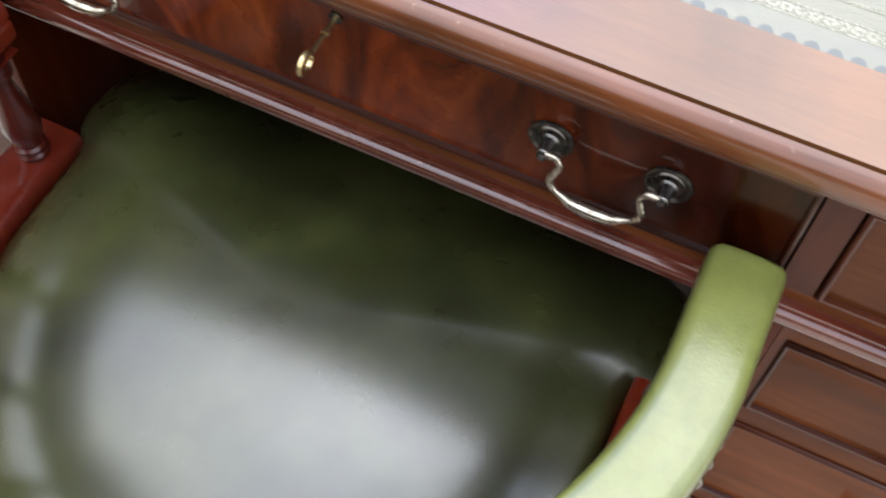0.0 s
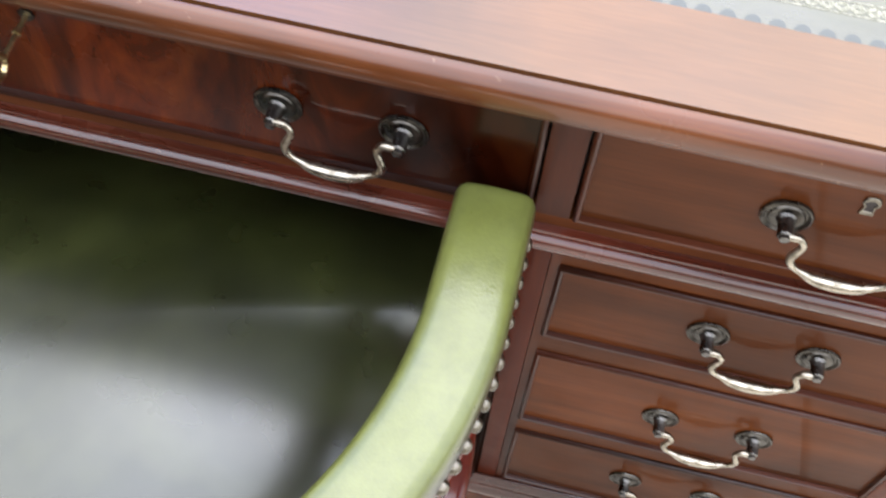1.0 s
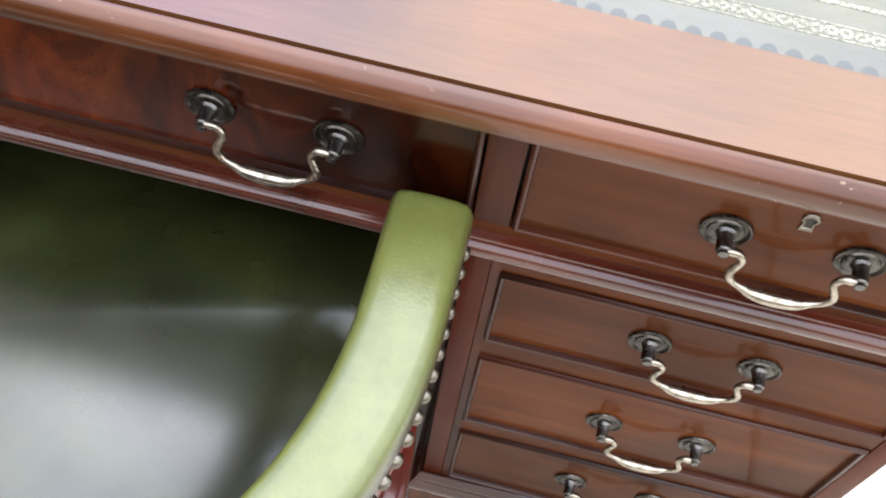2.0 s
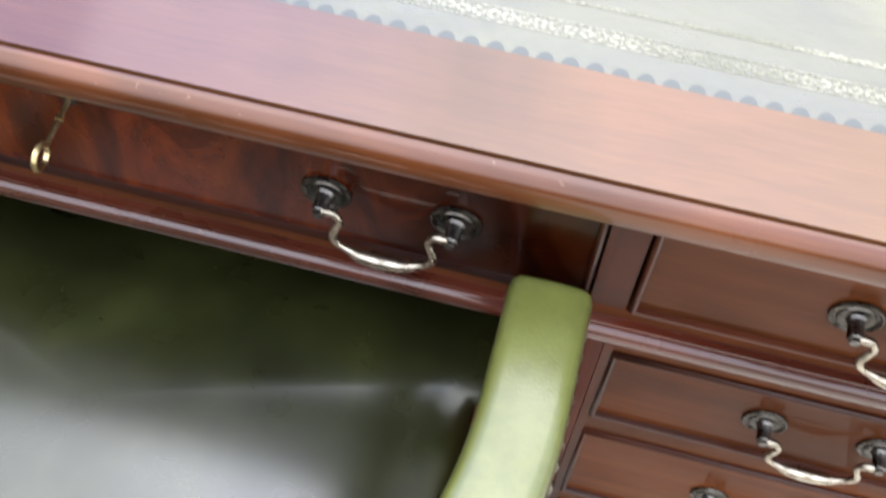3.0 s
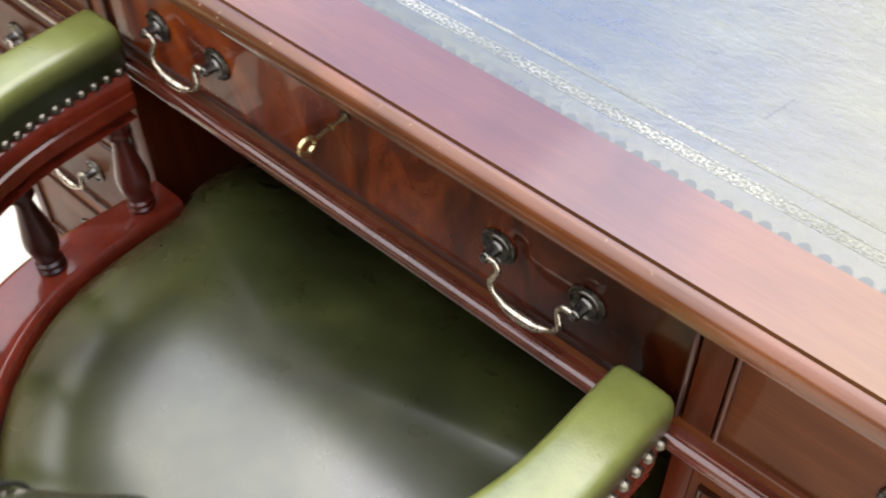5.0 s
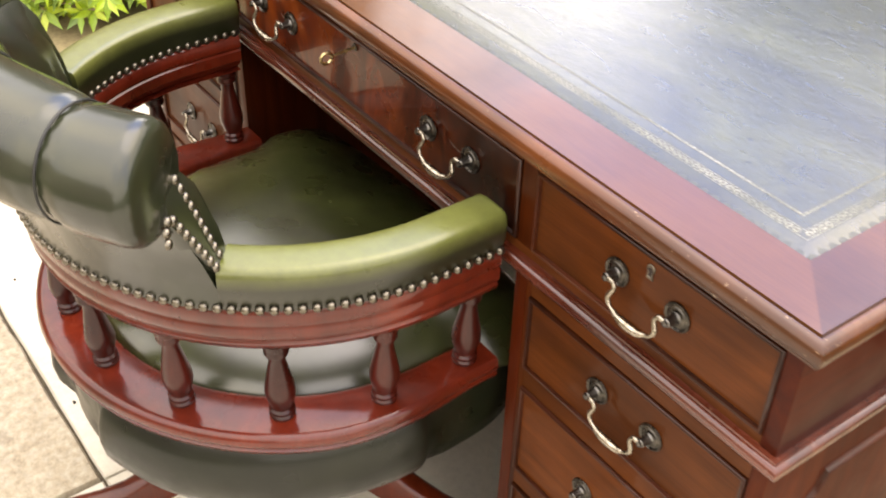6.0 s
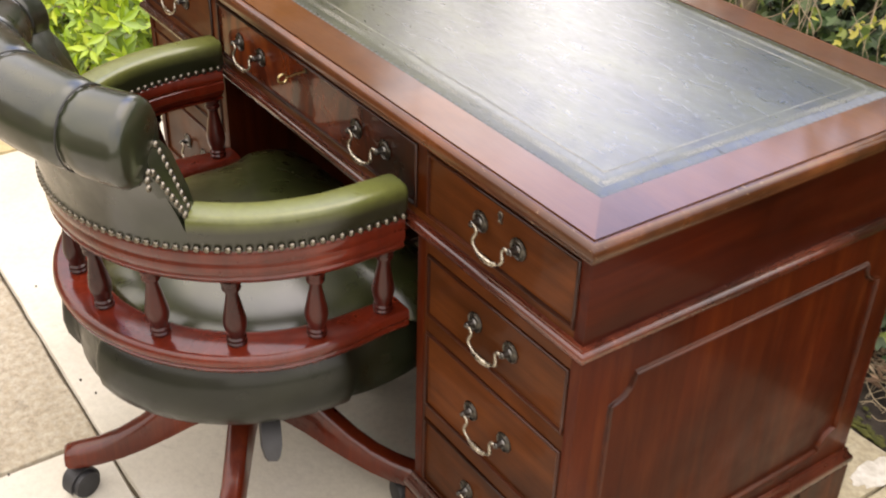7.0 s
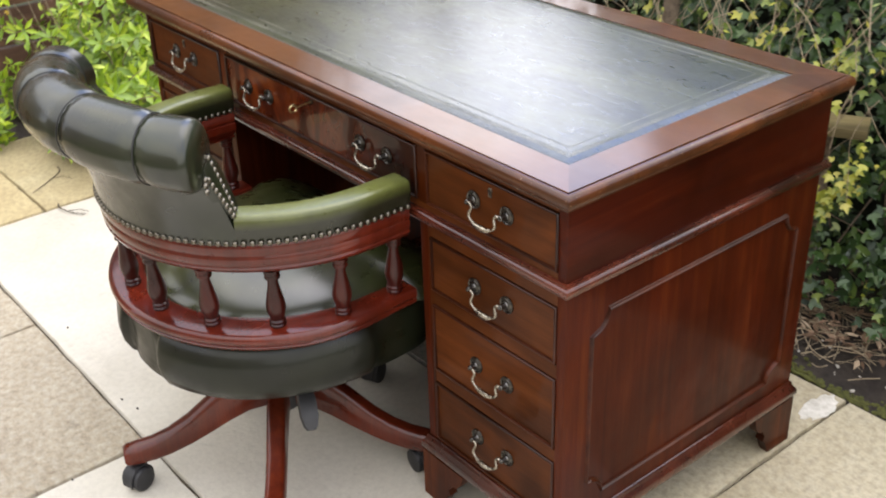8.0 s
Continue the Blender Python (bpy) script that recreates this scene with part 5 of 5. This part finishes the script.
def shrub():
    rnd = random.Random(5)
    h = thing("leafy_shrub", "lime green leafy shrub growing before a fence", "shrub", (-2.3, 0.5, -0.02))
    bm = bmesh.new()
    poses = []
    for k in range(330):
        low = k >= 82
        x, y = rnd.uniform(-0.15, 0.33), rnd.uniform(-0.75, 0.75)
        tall = (1.0 if y > -0.22 else 0.30) * rnd.uniform(0.75, 1.1)
        lean_x = 0.02
        if low:
            # outer shoots that arch low over the paving
            x, y, tall, lean_x = rnd.uniform(0.20, 0.42), rnd.uniform(-0.30, 0.65), rnd.uniform(0.30, 0.62), 0.07
        if k >= 150:
            # long shoots that spread over the corner of the paving
            x, y, tall, lean_x = rnd.uniform(0.20, 0.32), rnd.uniform(-0.32, 0.25), rnd.uniform(0.36, 0.62), rnd.uniform(0.04, 0.26)
        if k >= 285:
            # shoots lying low along the edge of the bed
            x, y, tall, lean_x = rnd.uniform(0.24, 0.34), rnd.uniform(-0.36, -0.12), rnd.uniform(0.22, 0.40), rnd.uniform(0.18, 0.42)
        pts = [(x, y, 0)]
        for j in range(4):
            q = pts[-1]
            pts.append((q[0] + (lean_x + rnd.uniform(-0.06, 0.06)) * tall, q[1] + rnd.uniform(-0.1, 0.1) * tall, q[2] + rnd.uniform(0.06, 0.17) * tall))
        line = spline(pts, 4)
        tube(line, [0.0042 - 0.00018 * i for i in range(len(line))], 5, bm=bm)
        for i in range(3, len(line), 2):
            if i < len(line) - 1 and rnd.random() < 0.32:
                continue
            ahead = line[min(i + 1, len(line) - 1)] - line[i - 1]
            last = i >= len(line) - 2
            poses += whorl(line[i], ahead + Vector((0.06, -0.05, 0.04)), rnd.uniform(0.042, 0.062) if last else rnd.uniform(0.032, 0.052), 7 if last else rnd.choice((3, 4, 5)), rnd)
            if rnd.random() < 0.55:
                # a side shoot
                d = Vector((rnd.uniform(-0.4, 1.0), rnd.uniform(-1.0, 0.6), rnd.uniform(0.2, 0.9))).normalized() * rnd.uniform(0.035, 0.075)
                tube([line[i], Vector(line[i]) + d], [0.0018, 0.0011], 4, bm=bm)
                poses += whorl(Vector(line[i]) + d, d, rnd.uniform(0.036, 0.056), 6, rnd)
    tagged(part("stem_growth", bm, TWIG, h), kind="stuff")
    # two bare woody stems
    for pts in ([(0.30, 0.10, 0.0), (0.31, 0.08, 0.28), (0.285, 0.07, 0.52), (0.32, 0.03, 0.66), (0.38, 0.0, 0.74)], [(0.22, 0.22, 0.0), (0.24, 0.20, 0.3), (0.27, 0.18, 0.62)]):
        line = spline(pts, 5)
        part("woody_stem", tube(line, [0.0062 - 0.0035 * k / len(line) for k in range(len(line))], 7), TWIG, h)
    rnd.shuffle(poses)
    foliage(h, leaf_long(), SHRUB, poses, lambda p: p.x > 0.05 and p.z > 0.1)
    petals = []
    for k in range(22):
        c = Vector((rnd.uniform(-0.08, 0.06), rnd.uniform(-0.50, -0.30), rnd.uniform(0.36, 0.66)))
        for q in range(6):
            petals.append(leaf_pose(c, (math.cos(q * 1.05), math.sin(q * 1.05), 0.6), 0.014, rnd, 0.0))
    foliage(h, leaf_long(), FLOWER, petals, lambda p: False, name="petal")


def fence():
    f = thing("timber_fence", "weathered brown horizontal board fence", "fence", (-2.62, 0.6, -0.03))
    rnd = random.Random(3)
    for k in range(12):
        bm = box(-0.014, 0.014, -3.2, 2.6, 0, 0.135, 0.003)
        b = part("board", bm, BOARD, f)
        b.location = (rnd.uniform(-0.004, 0.004), 0, 0.02 + 0.148 * k)
    for y in (-2.4, -0.6, 1.2, 2.5):
        part("post", box(-0.10, -0.016, y - 0.045, y + 0.045, 0, 1.82, 0.005), BOARD, f)


def garden_tree(label, at, tall, spread, limbs, seed):
    """A bushy tree beyond the garden that shows in the polished desk."""
    rnd = random.Random(seed)
    t = thing("garden_tree", label, "tree", at)
    line = spline([(0, 0, 0), (0.03, 0.02, tall / 3), (-0.04, 0.05, tall * 2 / 3), (0.02, 0.0, tall)], 5)
    part("trunk", tube(line, [0.028 * tall - 0.0215 * tall * k / len(line) for k in range(len(line))], 10), BARK, t)
    poses = []
    for k in range(limbs):
        a, z0 = rnd.uniform(0, 2 * math.pi), rnd.uniform(0.19, 0.93) * tall
        reach = rnd.uniform(0.53, 1.0) * spread * (1.15 - 0.6 * z0 / tall)
        root = line[min(len(line) - 1, int(z0 / tall * (len(line) - 1)))]
        tip = root + Vector((math.cos(a) * reach, math.sin(a) * reach, rnd.uniform(0.1, 0.5)))
        limb = spline([root, root.lerp(tip, 0.5) + Vector((0, 0, 0.05)), tip], 4)
        part("limb", tube(limb, [0.020 - 0.016 * i / len(limb) for i in range(len(limb))], 6), BARK, t)
        for p in limb[2:]:
            for q in range(34):
                off = Vector((rnd.gauss(0, 0.13), rnd.gauss(0, 0.13), rnd.gauss(0, 0.12))) * (spread / 0.85)
                poses.append(leaf_pose(p + off, (rnd.uniform(-1, 1), rnd.uniform(-1, 1), 0.9), rnd.uniform(0.06, 0.11) * spread / 0.85, rnd, 0.4))
    foliage(t, leaf_long(), TREE_LEAF, poses, lambda p: False, name="crown_leaf")


TREE_LEAF = leaf_mat("olive_tree_leaf", [(0.0, (0.040, 0.050, 0.010)), (0.6, (0.072, 0.080, 0.016)), (1.0, (0.12, 0.12, 0.028))])
hedge()
shrub()
fence()
garden_tree("tall olive green leafy tree standing beyond the fence", (-4.0, 1.9, -0.06), 3.2, 1.15, 60, 23)
garden_tree("broad olive green leafy tree far behind the hedge", (-3.1, 5.9, -0.06), 3.8, 1.5, 64, 29)


def rail():
    r = thing("timber_rail", "short pale timber rail among ivy", "timber", (0.42, 1.09, 0))
    r.rotation_euler = (0, 0, radians(27))
    part("plank", box(-0.14, 0.055, -0.044, 0.044, 0.476, 0.498, 0.003), RAIL, r)
    part("stake", box(-0.05, -0.02, 0.0445, 0.075, -0.05, 0.498, 0.002), BARK, r)


rail()


# ---- litter and marks ----
def litter():
    rnd = random.Random(8)
    bed = thing("ground_litter", "dead leaves, twigs and pale stones on the soil", "litter", (0, 0, 0), kind="stuff")
    bm = bmesh.new()
    for k in range(430):
        x, y = (rnd.uniform(-0.6, 1.6), rnd.uniform(0.93, 1.35)) if k % 3 else (rnd.gauss(0.45, 0.10), rnd.uniform(0.89, 1.14))
        a = rnd.uniform(0, math.pi)
        L = rnd.uniform(0.03, 0.13)
        z = rnd.uniform(0.0, 0.03)
        bend = rnd.uniform(-0.02, 0.02)
        p = [(x, y, z), (x + L * math.cos(a) * 0.5 - bend * math.sin(a), y + L * math.sin(a) * 0.5 + bend * math.cos(a), z + rnd.uniform(0, 0.015)), (x + L * math.cos(a), y + L * math.sin(a), z + rnd.uniform(-0.01, 0.02))]
        tube(spline(p, 3), rnd.uniform(0.0005, 0.0014), 4, bm=bm)
    part("twigs", bm, TWIG, bed)
    v, f = leaf_long()
    vs, fs = [], []
    for k in range(420):
        p = (rnd.uniform(-0.6, 1.6), rnd.uniform(0.95, 1.4), rnd.uniform(0.004, 0.03)) if k % 3 else (rnd.gauss(0.47, 0.09), rnd.uniform(0.96, 1.15), rnd.uniform(0.006, 0.05))
        m = np.array(leaf_pose(p, (0, 0, 1.5), rnd.uniform(0.016, 0.048), rnd, 0.0))
        off = len(vs)
        vs.extend((v @ m[:3, :3].T + m[:3, 3]).tolist())
        fs.extend([tuple(i + off for i in q) for q in f])
    me = bpy.data.meshes.new("dead_leaves")
    me.from_pydata(vs, [], fs)
    me.materials.append(DEAD)
    part("dead_leaves", me, None, bed)
    bm = bmesh.new()
    for k in range(160):
        x, y = rnd.uniform(-0.4, 1.5), rnd.uniform(0.88, 1.2)
        r = rnd.uniform(0.0015, 0.007)
        bmesh.ops.create_icosphere(bm, subdivisions=1, radius=r, matrix=Matrix.Translation((x, y, 0.004)) @ Matrix.Rotation(rnd.uniform(0, 3), 4, "Z") @ Matrix.Diagonal((1, 0.7, 0.5, 1)))
    part("pebbles", bm, PEBBLE, bed)
    # moss along the edge of the paving
    bm = bmesh.new()
    for k in range(1500):
        x = rnd.uniform(-0.3, 1.6)
        y = 0.853 + abs(rnd.gauss(0, 0.030)) * (0.35 + 1.3 * max(0.0, noise.noise(Vector((x * 9, 0, 4)))))
        r = rnd.uniform(0.002, 0.0062)
        bmesh.ops.create_icosphere(bm, subdivisions=1, radius=r, matrix=Matrix.Translation((x, y, -0.004 + 0.3 * r)) @ Matrix.Diagonal((1.3, 1, 0.6, 1)))
    part("moss", bm, MOSS, bed)


litter()


def fallen_twig(points, label):
    t = thing("fallen_twig", label, "twig", (points[0][0], points[0][1], 0.002))
    x0, y0 = points[0]
    line = spline([(x - x0, y - y0, 0.001 + 0.004 * (k % 2)) for k, (x, y) in enumerate(points)], 5)
    part("stem", tube(line, [0.0022 - 0.0010 * k / len(line) for k in range(len(line))], 6), DARK_TWIG, t)
    k = len(line) // 2
    p = Vector(line[k])
    part("side_shoot", tube([p, p + Vector((0.02, 0.03, 0.004)), p + Vector((0.05, 0.045, 0.002))], 0.0010, 5), DARK_TWIG, t)


DARK_TWIG = earth("dark_dry_twig", (0.03, 0.022, 0.016), (0.10, 0.075, 0.05), 60, 0.4)
fallen_twig([(-1.69, 0.06), (-1.64, 0.045), (-1.60, -0.012), (-1.55, -0.075)], "dark dry twig lying on the paving")
fallen_twig([(-1.43, -0.045), (-1.39, -0.055), (-1.34, -0.036), (-1.30, -0.015)], "thin dark dry twig on the pale slab")


def weed():
    rnd = random.Random(17)
    w = thing("weed", "small lime green weed growing from a paving joint", "weed", (-1.80, -0.24, 0))
    single = leaf_mesh("leaf", leaf_long(), SHRUB)
    part("stem", tube([(0, 0, -0.004), (0.004, 0.002, 0.02), (0.010, -0.004, 0.05)], 0.0016, 6), TWIG, w)
    for k in range(22):
        a = rnd.uniform(0, 2 * math.pi)
        ob = part("leaf", single, None, w)
        ob.matrix_local = leaf_pose((0.03 * math.cos(a), 0.03 * math.sin(a), rnd.uniform(0.012, 0.075)), (0.4 * math.cos(a), 0.4 * math.sin(a), 1), rnd.uniform(0.02, 0.045), rnd, 0.1)


weed()


def crumb(x, y, r):
    c = thing("soil_crumb", "small dark crumb of soil on the pale slab", "crumb", (x, y, 0.0), group="crumbs on the paving")
    bm = bmesh.new()
    bmesh.ops.create_icosphere(bm, subdivisions=2, radius=r, matrix=Matrix.Diagonal((1.3, 0.9, 0.6, 1)))
    for v in bm.verts:
        v.co *= 1 + 0.35 * noise.noise(v.co * 400 + Vector((x * 50, y * 50, 0)))
    bmesh.ops.translate(bm, verts=bm.verts, vec=(0, 0, r * 0.5))
    part("grain", bm, SOIL, c)


for x, y, r in ((-1.016, -0.402, 0.006), (-0.385, -0.327, 0.003), (-0.331, -0.316, 0.0027), (-0.62, -0.14, 0.003), (-0.20, -0.52, 0.0025), (-0.75, -0.30, 0.0025)):
    crumb(x, y, r)
DAMP = earth("damp_mark", (0.20, 0.185, 0.155), (0.30, 0.28, 0.235), 60, 0.2)
blotch("damp_mark", 0.2155, 0.170, 0.012, 0.011, 0.0008, DAMP, 9, "dark damp spot on the pale slab", 0.0004)
blotch("lime_stain", 0.644, 0.782, 0.028, 0.055, 0.0012, LIME, 3, "white lime patch on the paving")


# ---- unseen wall added behind the camera to darken the chair's reflections ----
UNSEEN_BROWN = earth("unseen_wall_brown", (0.26, 0.21, 0.165), (0.38, 0.32, 0.26), 9, 0.4)
unseen_wall = new("unseen_wall_south", meshed("unseen_wall_south", box(-6.6, 8.2, -7.3, -7.0, -0.05, 3.1), UNSEEN_BROWN, 0))
tagged(unseen_wall, "plain brown wall added out of view to darken reflections", "wall", kind="structure")
